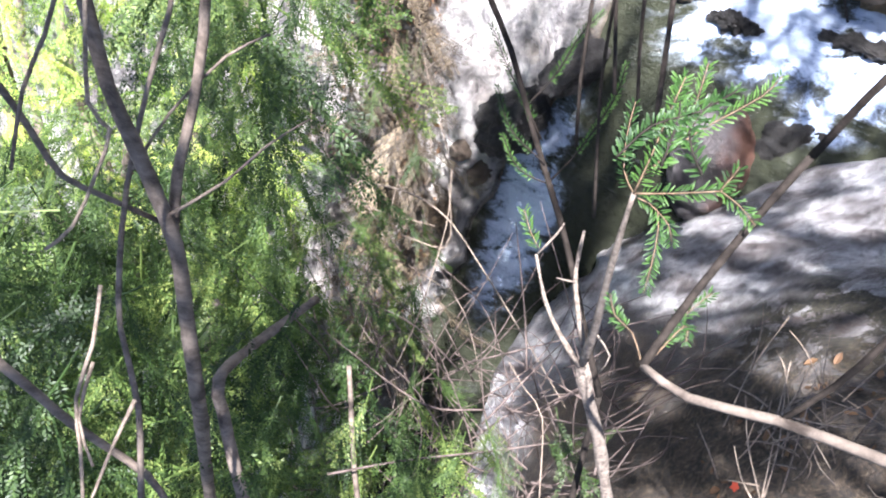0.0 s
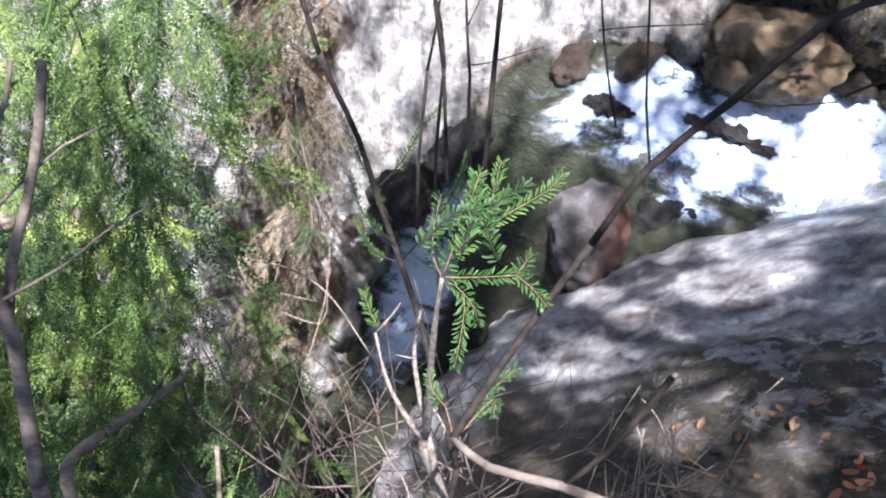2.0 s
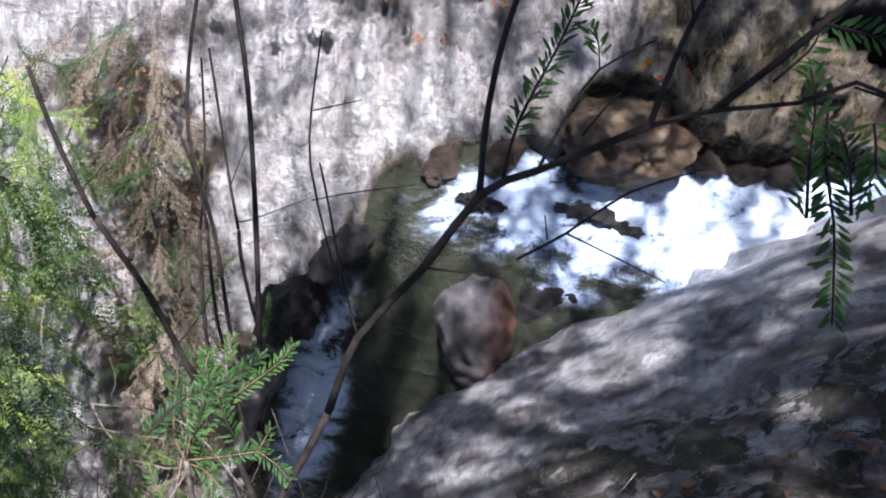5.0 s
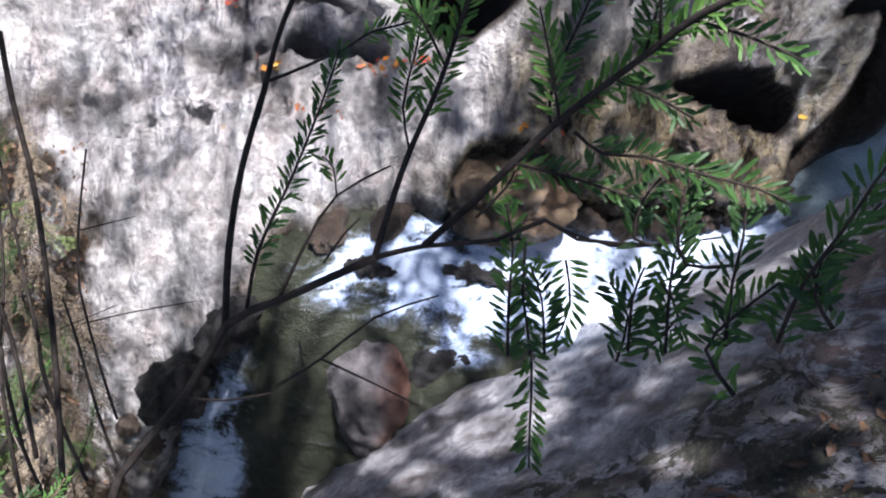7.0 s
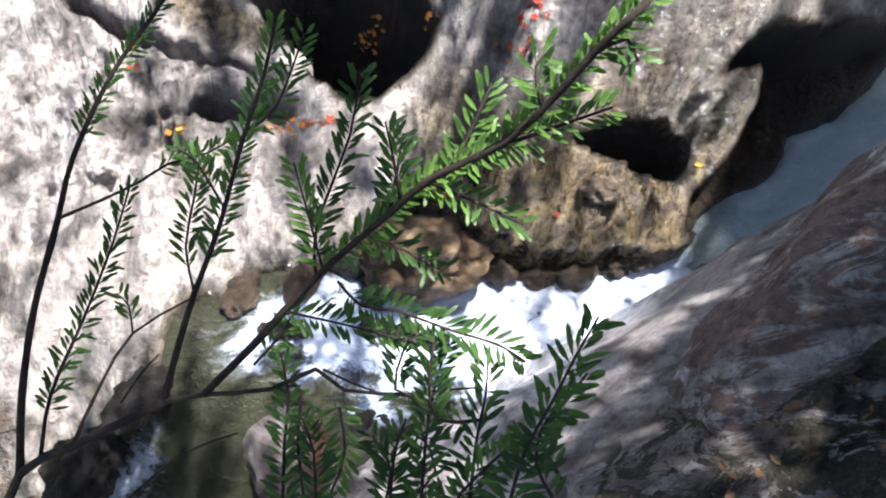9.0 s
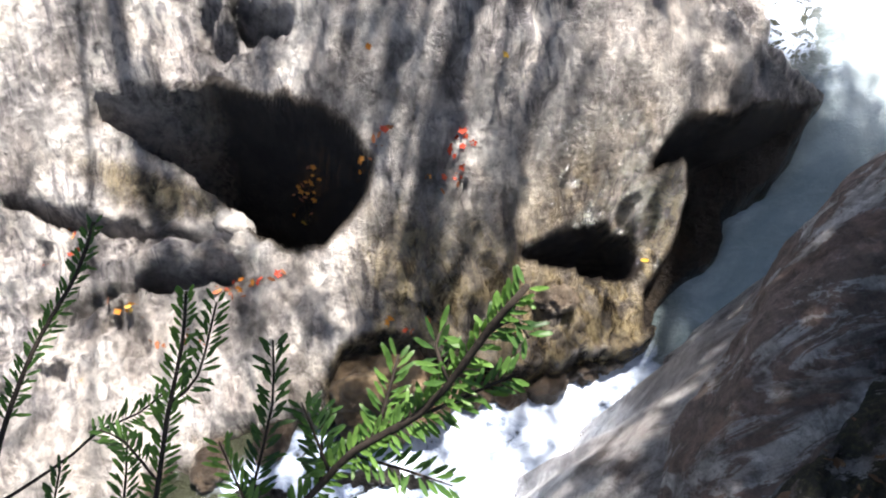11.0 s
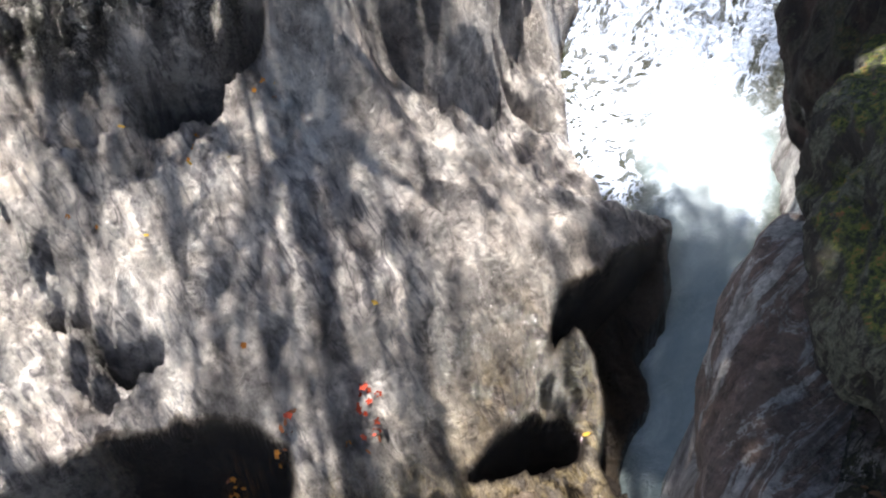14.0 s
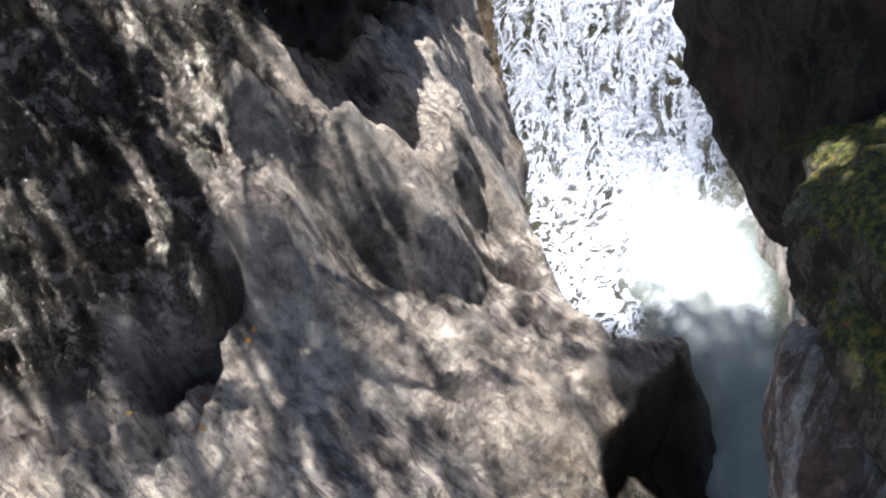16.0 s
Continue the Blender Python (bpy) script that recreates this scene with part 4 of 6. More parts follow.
shoot("hemlock_branch", 0.0016, 0.0008, [(0.110, 0.166, 5.671), (0.121, 0.161, 5.682), (0.117, 0.119, 5.682), (0.121, 0.066, 5.685), (0.116, 0.015, 5.691), (0.114, -0.013, 5.691)], 0.15, 0.018)
shoot("hemlock_branch", 0.0016, 0.0008, [(0.243, 0.118, 5.787), (0.214, 0.121, 5.775), (0.209, 0.148, 5.780), (0.215, 0.177, 5.791)], 0.10, 0.018)
shoot("hemlock_branch", 0.0016, 0.0008, [(0.276, 0.074, 5.842), (0.266, 0.102, 5.841), (0.277, 0.117, 5.864), (0.286, 0.131, 5.886)], 0.10, 0.018)
shoot("hemlock_branch", 0.0016, 0.0008, [(0.231, 0.031, 5.791), (0.217, 0.061, 5.787), (0.230, 0.080, 5.807), (0.250, 0.097, 5.831)], 0.00, 0.018)
shoot("hemlock_branch", 0.0012, 0.0008, [(0.150, 0.144, 5.695), (0.153, 0.109, 5.688), (0.140, 0.079, 5.681)], 0.00, 0.018)
shoot("hemlock_branch", 0.0012, 0.0008, [(0.174, 0.060, 5.729), (0.183, 0.092, 5.736), (0.171, 0.117, 5.737)], 0.00, 0.018)
shoot("hemlock_branch", 0.0012, 0.0008, [(0.205, 0.115, 5.748), (0.212, 0.088, 5.757), (0.190, 0.066, 5.745)], 0.00, 0.018)
bough = [Vector(p) for p in ((0.085, 0.200, 5.680), (0.136, 0.240, 5.730), (0.187, 0.263, 5.804), (0.211, 0.272, 5.843), (0.252, 0.274, 5.898), (0.275, 0.285, 5.947), (0.303, 0.300, 6.007))]
twigs = random.Random(8)
for k in range(5):
    u = 0.5 + 2.4 * k / 4
    a, b = bough[int(u)], bough[int(u) + 1]
    p, d = a + (u - int(u)) * (b - a), (b - a).normalized()
    side = d.cross(Vector((0, 0.25, -1))).normalized() * (1 if k % 2 else -1)
    way = (0.55 * d + 0.8 * side + Vector((0, 0, twigs.uniform(-0.25, 0.1)))).normalized() * twigs.uniform(0.05, 0.10)
    shoot("hemlock_branch", 0.0013, 0.0007, [p, p + 0.5 * way + Vector((0, 0, 0.004)), p + way], 0.05, 0.018)
shoot("hemlock_branch", 0.0012, 0.0008, [(0.139, 0.175, 5.690), (0.180, 0.150, 5.715), (0.216, 0.146, 5.738), (0.245, 0.142, 5.771)])
shoot("hemlock_branch", 0.0014, 0.0008, [(-0.553, -0.148, 5.252), (-0.518, -0.102, 5.234), (-0.465, -0.074, 5.213), (-0.422, -0.037, 5.199)], 0.00, 0.018)
shoot("hemlock_branch", 0.0014, 0.0008, [(-0.499, -0.150, 5.231), (-0.489, -0.081, 5.222), (-0.497, -0.039, 5.224)], 0.00, 0.018)
shoot("hemlock_branch", 0.0014, 0.0008, [(-0.449, -0.150, 5.213), (-0.474, -0.102, 5.218), (-0.447, -0.052, 5.207)], 0.00, 0.018)
shoot("hemlock_branch", 0.0020, 0.0010, [(-0.283, -0.017, 5.332), (-0.302, 0.049, 5.365), (-0.317, 0.128, 5.411), (-0.325, 0.166, 5.437)])
shoot("hemlock_branch", 0.0018, 0.0010, [(-0.208, 0.064, 5.379), (-0.161, 0.059, 5.393), (-0.108, 0.065, 5.413)])
shoot("hemlock_branch", 0.0018, 0.0010, [(-0.103, 0.072, 5.415), (-0.054, 0.096, 5.454), (0.002, 0.131, 5.503), (0.061, 0.143, 5.553)])
shoot("hemlock_branch", 0.0013, 0.0008, [(-0.054, 0.096, 5.454), (-0.003, 0.071, 5.462), (0.046, 0.045, 5.474)])
shoot("hemlock_branch", 0.0012, 0.0008, [(-0.073, 0.089, 5.447), (-0.077, 0.115, 5.453)])
shoot("hemlock_branch", 0.0052, 0.0039, [(-0.229, -0.257, 5.371), (-0.250, -0.303, 5.345), (-0.282, -0.360, 5.321), (-0.323, -0.415, 5.289)])
shoot("sapling", 0.0165, 0.0126, [(-0.401, -1.010, 4.302), (-0.460, -0.816, 4.442), (-0.502, -0.666, 4.555), (-0.541, -0.561, 4.644), (-0.561, -0.495, 4.693)])
shoot("sapling", 0.0090, 0.0034, [(-0.561, -0.495, 4.693), (-0.548, -0.409, 4.842), (-0.541, -0.324, 4.985), (-0.532, -0.235, 5.112), (-0.525, -0.184, 5.173)])
shoot("sapling", 0.0022, 0.0010, [(-0.525, -0.184, 5.173), (-0.514, -0.142, 5.197), (-0.503, -0.092, 5.213), (-0.490, -0.038, 5.233)], 0.10, 0.021)
shoot("sapling", 0.0020, 0.0010, [(-0.517, -0.160, 5.185), (-0.480, -0.115, 5.201), (-0.443, -0.082, 5.207), (-0.398, -0.047, 5.218), (-0.381, -0.022, 5.225)], 0.05, 0.019)
shoot("sapling", 0.0020, 0.0010, [(-0.525, -0.184, 5.173), (-0.479, -0.177, 5.185), (-0.420, -0.165, 5.200)], 0.10, 0.020)
shoot("sapling", 0.0015, 0.0010, [(-0.423, -0.165, 5.200), (-0.397, -0.180, 5.202), (-0.375, -0.201, 5.204)], 0.00, 0.020)
shoot("sapling", 0.0015, 0.0010, [(-0.423, -0.165, 5.200), (-0.411, -0.144, 5.203), (-0.406, -0.133, 5.205)], 0.00, 0.018)
shoot("sapling", 0.0015, 0.0010, [(-0.525, -0.184, 5.173), (-0.543, -0.156, 5.175), (-0.547, -0.109, 5.180), (-0.544, -0.069, 5.186)], 0.10, 0.018)
shoot("sapling", 0.0015, 0.0010, [(-0.484, -0.116, 5.200), (-0.472, -0.069, 5.207), (-0.466, -0.015, 5.218)], 0.10, 0.018)
shoot("sapling", 0.0015, 0.0010, [(-0.519, -0.189, 5.173), (-0.491, -0.202, 5.173), (-0.486, -0.250, 5.173), (-0.489, -0.311, 5.155)], 0.00, 0.018)
shoot("sapling", 0.0015, 0.0010, [(-0.491, -0.202, 5.173), (-0.474, -0.218, 5.174), (-0.465, -0.242, 5.154)], 0.00, 0.018)
shoot("sapling", 0.0060, 0.0028, [(-0.563, -0.501, 4.694), (-0.611, -0.438, 4.747), (-0.645, -0.378, 4.783), (-0.671, -0.299, 4.820)])
shoot("sapling", 0.0030, 0.0015, [(-0.669, -0.298, 4.820), (-0.641, -0.258, 4.837), (-0.631, -0.236, 4.836)])
shoot("sapling", 0.0016, 0.0010, [(-0.668, -0.288, 4.820), (-0.688, -0.261, 4.821), (-0.706, -0.224, 4.823)], 0.00, 0.022)
shoot("sapling", 0.0060, 0.0028, [(-0.561, -0.464, 4.718), (-0.587, -0.379, 4.760), (-0.600, -0.318, 4.776), (-0.597, -0.243, 4.794)])
shoot("sapling", 0.0020, 0.0012, [(-0.596, -0.338, 4.777), (-0.632, -0.336, 4.779)])
shoot("sapling", 0.0020, 0.0012, [(-0.545, -0.417, 4.813), (-0.514, -0.450, 4.817), (-0.527, -0.491, 4.773)])
shoot("sapling", 0.0022, 0.0010, [(-0.474, -0.404, 5.165), (-0.493, -0.367, 5.140), (-0.519, -0.352, 5.107), (-0.532, -0.324, 5.085)], 0.50, 0.018)
shoot("sapling", 0.0022, 0.0010, [(-0.474, -0.404, 5.165), (-0.453, -0.365, 5.151), (-0.433, -0.332, 5.140), (-0.403, -0.295, 5.140)], 0.30, 0.018)
shoot("sapling", 0.0022, 0.0010, [(-0.466, -0.396, 5.165), (-0.428, -0.342, 5.141), (-0.424, -0.364, 5.144)], 0.40, 0.018)
shoot("bare_shrub", 0.0090, 0.0060, [(-0.517, -0.645, 4.191), (-0.591, -0.448, 4.284), (-0.660, -0.266, 4.357), (-0.756, -0.053, 4.497), (-0.816, 0.092, 4.610), (-0.861, 0.170, 4.679), (-0.893, 0.232, 4.747)])
shoot("bare_shrub", 0.0040, 0.0030, [(-0.594, -0.213, 4.554), (-0.608, -0.080, 4.662), (-0.616, 0.024, 4.778), (-0.612, 0.139, 4.887), (-0.609, 0.184, 4.921)])
shoot("bare_shrub", 0.0040, 0.0030, [(-0.648, -0.086, 4.664), (-0.657, 0.032, 4.732), (-0.654, 0.156, 4.811), (-0.655, 0.201, 4.824)])
shoot("bare_shrub", 0.0040, 0.0030, [(-0.540, -0.037, 4.665), (-0.558, 0.075, 4.786), (-0.565, 0.153, 4.857), (-0.569, 0.195, 4.870)])
shoot("bare_shrub", 0.0020, 0.0010, [(-0.735, -0.068, 4.493), (-0.780, 0.004, 4.538), (-0.826, 0.067, 4.555), (-0.871, 0.148, 4.591)], 0.20, 0.015)
shoot("bare_shrub", 0.0020, 0.0010, [(-0.723, -0.114, 4.467), (-0.808, -0.053, 4.484), (-0.853, 0.037, 4.504)], 0.20, 0.015)
shoot("bare_shrub", 0.0020, 0.0010, [(-0.780, -0.006, 4.526), (-0.724, 0.069, 4.551), (-0.684, 0.149, 4.584), (-0.645, 0.191, 4.612)], 0.30, 0.015)
shoot("bare_shrub", 0.0020, 0.0010, [(-0.709, -0.146, 4.423), (-0.651, -0.065, 4.465), (-0.598, 0.049, 4.497), (-0.587, 0.119, 4.510)], 0.30, 0.015)
shoot("bare_shrub", 0.0020, 0.0010, [(-0.700, -0.157, 4.422), (-0.781, -0.133, 4.433), (-0.831, -0.065, 4.446)], 0.30, 0.015)
shoot("dead_twigs", 0.0050, 0.0030, [(-1.931, -0.057, 2.834), (-1.821, -0.164, 2.786), (-1.738, -0.200, 2.756), (-1.518, -0.211, 2.687), (-1.326, -0.295, 2.639), (-1.137, -0.484, 2.611), (-0.875, -0.774, 2.607), (-0.645, -1.031, 2.639)])
shoot("dead_twigs", 0.0050, 0.0025, [(-1.816, -0.550, 2.905), (-1.692, -0.705, 2.877), (-1.569, -0.835, 2.858), (-1.416, -0.984, 2.843), (-1.255, -1.151, 2.846)])
shoot("dead_twigs", 0.0033, 0.0020, [(-1.738, -0.200, 2.756), (-1.677, -0.306, 2.736), (-1.556, -0.428, 2.703), (-1.496, -0.483, 2.689)])
shoot("dead_twigs", 0.0033, 0.0020, [(-1.864, -0.353, 2.803), (-1.802, -0.290, 2.779), (-1.677, -0.306, 2.736), (-1.574, -0.326, 2.704), (-1.369, -0.342, 2.650)])
shoot("dead_twigs", 0.0028, 0.0015, [(-1.862, -0.431, 2.806), (-1.833, -0.529, 2.802), (-1.774, -0.649, 2.792)])
shoot("brown_brush", 0.0039, 0.0025, [(-1.272, -1.116, 3.920), (-1.053, -1.042, 3.835), (-0.755, -0.954, 3.762), (-0.365, -0.807, 3.719)])
shoot("dead_twigs", 0.0033, 0.0020, [(-1.344, -0.939, 3.026), (-1.298, -0.718, 2.975), (-1.255, -0.326, 2.932), (-1.271, -0.088, 2.938)])
shoot("dead_twigs", 0.0022, 0.0015, [(-0.625, -1.008, 3.980), (-0.661, -0.797, 3.921), (-0.724, -0.730, 3.910), (-0.788, -0.660, 3.903)])
shoot("bare_shrub", 0.0050, 0.0040, [(-0.510, -0.055, 4.860), (-0.521, 0.188, 4.935), (-0.527, 0.401, 5.045), (-0.534, 0.520, 5.143), (-0.533, 0.597, 5.207)])
shoot("bare_shrub", 0.0040, 0.0030, [(-0.589, 0.004, 4.781), (-0.621, 0.200, 4.853), (-0.654, 0.351, 4.943), (-0.640, 0.507, 5.015), (-0.606, 0.627, 5.083)])
shoot("bare_shrub", 0.0018, 0.0012, [(-0.322, 0.048, 5.229), (-0.343, 0.110, 5.241), (-0.369, 0.209, 5.266), (-0.370, 0.280, 5.286), (-0.358, 0.377, 5.318)])
shoot("bare_shrub", 0.0010, 0.0008, [(-0.366, 0.166, 5.256), (-0.310, 0.182, 5.246), (-0.230, 0.198, 5.237)])
shoot("bare_shrub", 0.0010, 0.0008, [(-0.368, 0.280, 5.286), (-0.305, 0.301, 5.277)])
shoot("hemlock_sapling", 0.0160, 0.0100, [(-1.306, -0.710, 4.757), (-1.292, -0.530, 4.877), (-1.261, -0.383, 5.009), (-1.281, -0.234, 5.132), (-1.292, -0.153, 5.205), (-1.291, -0.050, 5.281), (-1.283, -0.003, 5.324)])
shoot("hemlock_sapling", 0.0100, 0.0080, [(-1.266, -0.374, 5.011), (-1.250, -0.258, 5.053), (-1.222, -0.166, 5.085), (-1.196, -0.048, 5.130), (-1.186, 0.044, 5.168)])
shoot("hemlock_sapling", 0.0060, 0.0040, [(-1.265, -0.864, 4.976), (-1.273, -0.670, 5.023), (-1.304, -0.533, 5.063), (-1.310, -0.429, 5.082), (-1.311, -0.299, 5.093), (-1.280, -0.136, 5.124), (-1.250, -0.024, 5.144), (-1.239, 0.039, 5.164)])
shoot("hemlock_sapling", 0.0060, 0.0040, [(-1.430, -0.154, 5.320), (-1.411, -0.185, 5.273), (-1.393, -0.244, 5.216), (-1.376, -0.297, 5.165), (-1.332, -0.322, 5.109), (-1.286, -0.351, 5.021)])
shoot("hemlock_sapling", 0.0040, 0.0030, [(-1.344, -0.006, 5.268), (-1.360, -0.101, 5.263), (-1.377, -0.184, 5.270), (-1.410, -0.299, 5.232)])
shoot("hemlock_sapling", 0.0030, 0.0020, [(-1.250, -0.334, 5.057), (-1.182, -0.264, 5.015), (-1.133, -0.196, 4.991), (-1.072, -0.136, 4.966)])
shoot("hemlock_sapling", 0.0030, 0.0020, [(-1.296, -0.270, 5.106), (-1.250, -0.173, 5.102), (-1.175, -0.071, 5.091), (-1.113, -0.025, 5.077)])
shoot("hemlock_sapling", 0.0090, 0.0070, [(-1.499, -0.581, 5.161), (-1.459, -0.617, 5.138), (-1.414, -0.668, 5.093), (-1.376, -0.720, 5.046), (-1.276, -0.810, 4.957), (-1.246, -0.881, 4.911)])
shoot("hemlock_sapling", 0.0160, 0.0120, [(-1.308, -1.105, 4.385), (-1.342, -0.948, 4.450), (-1.378, -0.822, 4.480), (-1.385, -0.734, 4.514), (-1.453, -0.709, 4.199), (-1.431, -0.605, 3.841)])
shoot("dead_vine", 0.0032, 0.0025, [(-1.260, -0.030, 5.326), (-1.251, -0.187, 5.296), (-1.226, -0.218, 5.276), (-1.233, -0.282, 5.282), (-1.245, -0.355, 5.297), (-1.266, -0.391, 5.318)])
shoot("dead_vine", 0.0032, 0.0025, [(-1.203, -0.429, 5.278), (-1.193, -0.509, 5.290), (-1.191, -0.579, 5.311), (-1.166, -0.644, 5.320), (-1.141, -0.710, 5.333)])
shoot("dead_vine", 0.0030, 0.0020, [(-1.130, -0.576, 5.269), (-1.136, -0.636, 5.296), (-1.136, -0.704, 5.327)])
shoot("dead_vine", 0.0030, 0.0020, [(-1.187, -0.531, 5.292), (-1.181, -0.603, 5.313), (-1.148, -0.661, 5.315)])
shoot("bare_shrub", 0.0058, 0.0038, [(-0.892, 0.230, 4.751), (-0.922, 0.305, 4.802), (-0.947, 0.382, 4.858), (-0.967, 0.470, 4.924)])
shoot("bare_shrub", 0.0028, 0.0012, [(-0.609, 0.184, 4.921), (-0.624, 0.255, 4.945), (-0.650, 0.323, 4.973), (-0.666, 0.380, 5.000)])
shoot("bare_shrub", 0.0029, 0.0018, [(-0.656, 0.202, 4.820), (-0.649, 0.287, 4.843), (-0.648, 0.383, 4.878), (-0.650, 0.498, 4.929)])
shoot("bare_shrub", 0.0029, 0.0020, [(-0.570, 0.196, 4.869), (-0.586, 0.276, 4.895), (-0.600, 0.367, 4.930), (-0.617, 0.491, 4.989)])
shoot("bare_shrub", 0.0014, 0.0007, [(-0.577, 0.208, 4.873), (-0.546, 0.215, 4.871), (-0.502, 0.234, 4.872), (-0.443, 0.259, 4.876)])
shoot("bare_shrub", 0.0016, 0.0007, [(-0.907, 0.288, 4.772), (-0.868, 0.338, 4.776), (-0.827, 0.384, 4.780), (-0.808, 0.426, 4.790)])
shoot("bare_shrub", 0.0012, 0.0006, [(-0.586, 0.267, 4.892), (-0.572, 0.307, 4.903), (-0.551, 0.360, 4.920)])
shoot("dry_stalks", 0.0035, 0.0020, [(-0.002, -0.972, 3.706), (-0.060, -0.894, 3.695), (-0.095, -0.807, 3.689)])
shoot("dry_stalks", 0.0035, 0.0020, [(0.006, -0.969, 3.707), (0.008, -0.866, 3.701), (0.009, -0.762, 3.699)])
shoot("dry_stalks", 0.0035, 0.0020, [(0.011, -0.952, 3.703), (0.028, -0.779, 3.686), (0.018, -0.610, 3.675)])
shoot("dry_stalks", 0.0035, 0.0020, [(0.002, -0.939, 3.698), (-0.053, -0.801, 3.674), (-0.086, -0.653, 3.661)])
shoot("dry_stalks", 0.0035, 0.0020, [(0.013, -0.738, 3.654), (0.017, -0.631, 3.657), (0.020, -0.524, 3.664)])
shoot("dry_stalks", 0.0035, 0.0020, [(0.023, -0.701, 3.649), (0.057, -0.612, 3.663), (0.067, -0.530, 3.675)])
shoot("dry_stalks", 0.0035, 0.0020, [(0.033, -0.665, 3.645), (0.073, -0.625, 3.668), (0.134, -0.580, 3.698)])
shoot("dry_stalks", 0.0035, 0.0020, [(0.053, -0.693, 3.654), (0.124, -0.686, 3.691), (0.191, -0.678, 3.728)])
shoot("dry_stalks", 0.0035, 0.0020, [(-0.012, -0.677, 3.638), (-0.063, -0.651, 3.645), (-0.139, -0.631, 3.650)])
shoot("dry_stalks", 0.0035, 0.0020, [(0.125, -0.773, 3.686), (0.144, -0.810, 3.720), (0.183, -0.839, 3.759)])
shoot("dry_stalks", 0.0035, 0.0020, [(0.083, -0.685, 3.660), (0.124, -0.743, 3.701), (0.164, -0.798, 3.744)])
shoot("dry_stalks", 0.0035, 0.0020, [(0.011, -0.838, 3.674), (0.057, -0.828, 3.703), (0.079, -0.824, 3.728)])
shoot("dry_stalks", 0.0035, 0.0020, [(0.131, -0.705, 3.675), (0.153, -0.661, 3.694), (0.196, -0.612, 3.719)])
shoot("dry_stalks", 0.0035, 0.0020, [(-0.003, -0.908, 3.689), (-0.049, -0.907, 3.700), (-0.096, -0.906, 3.713)])
shoot("dry_stalks", 0.0035, 0.0020, [(0.026, -0.615, 3.636), (0.014, -0.555, 3.646), (-0.023, -0.500, 3.653)])
shoot("hemlock_branch", 0.0103, 0.0069, [(0.780, -2.300, 4.350), (0.700, -1.800, 4.950), (0.300, -1.100, 5.300), (-0.208, -0.416, 5.396)])
shoot("sapling", 0.0210, 0.0154, [(-0.750, -2.700, 2.900), (-0.700, -2.200, 3.500), (-0.620, -1.500, 4.000), (-0.401, -1.010, 4.302)])
shoot("bare_shrub", 0.0110, 0.0090, [(-0.600, -2.600, 2.800), (-0.580, -1.900, 3.400), (-0.550, -1.200, 3.900), (-0.517, -0.645, 4.191)])
shoot("hemlock_sapling", 0.0220, 0.0160, [(-1.900, -3.000, 1.600), (-1.750, -2.300, 2.900), (-1.600, -1.400, 3.900), (-1.306, -0.710, 4.757)])
shoot("dead_vine", 0.0040, 0.0032, [(-1.500, -2.900, 2.000), (-1.600, -1.800, 4.400), (-1.500, 0.200, 5.400), (-1.260, -0.030, 5.326)])


# the rest of the bunch: forked dry stalks standing up and leaning apart
bunch = random.Random(21)
for k in range(26):
    foot = Vector((bunch.gauss(0.08, 0.11), bunch.gauss(-0.80, 0.12), 3.62))
    lean = Vector((bunch.gauss(0.02, 0.12), bunch.gauss(0.16, 0.10), bunch.uniform(0.02, 0.12)))
    bend = Vector((bunch.gauss(0, 0.02), bunch.gauss(0, 0.02), 0.01))
    shoot("dry_stalks", 0.0030, 0.0014, [foot, foot + 0.5 * lean + bend, foot + lean])
    if k % 2:
        shoot("dry_stalks", 0.0020, 0.0010, [foot + 0.5 * lean + bend, foot + 0.8 * lean + 3 * bend, foot + 0.95 * lean + 5 * bend])


def spray_meshes(kinds, seed):
    """Hanging strands of hemlock twigs with close-set needles."""
    rng = random.Random(seed)
    out = []
    for _ in range(kinds):
        verts, faces = [], []
        ln = rng.uniform(0.34, 0.58)
        axis = curve_points([(0, 0, 0), (0.4 * ln, 0.05 * rng.uniform(-1, 1), 0.02), (0.75 * ln, 0.09 * rng.uniform(-1, 1), -0.02), (ln, 0.12 * rng.uniform(-1, 1), -0.09)], 0.03)
        tube(verts, faces, axis, 0.0028, 0.001, 4)
        needles_on(verts, faces, axis, 0.25, 0.017, 0.0095, 0.0058, shape=plain_needle)
        n = len(axis)
        for i in range(2, n - 1):
            for side in (1, -1):
                if rng.random() < 0.35:
                    continue
                t = i / n
                tl = ln * (0.40 * math.sin(math.pi * min(1, 0.2 + 0.8 * t))) * rng.uniform(0.4, 1.15)
                a = radians(rng.uniform(14, 36)) * side
                p = axis[i]
                e = p + tl * Vector((math.cos(a), math.sin(a), rng.uniform(-0.35, 0.15)))
                mid = (p + e) / 2 + Vector((0, 0, 0.012))
                needles_on(verts, faces, curve_points([p, mid, e], 0.03), 0.02, 0.016, 0.0095, 0.0058, shape=plain_needle)
        out.append(mesh_from("spray", verts, faces, NEEDLE_SHADE, True))
    return out


random.seed(5)
SPRAYS = spray_meshes(7, 11)


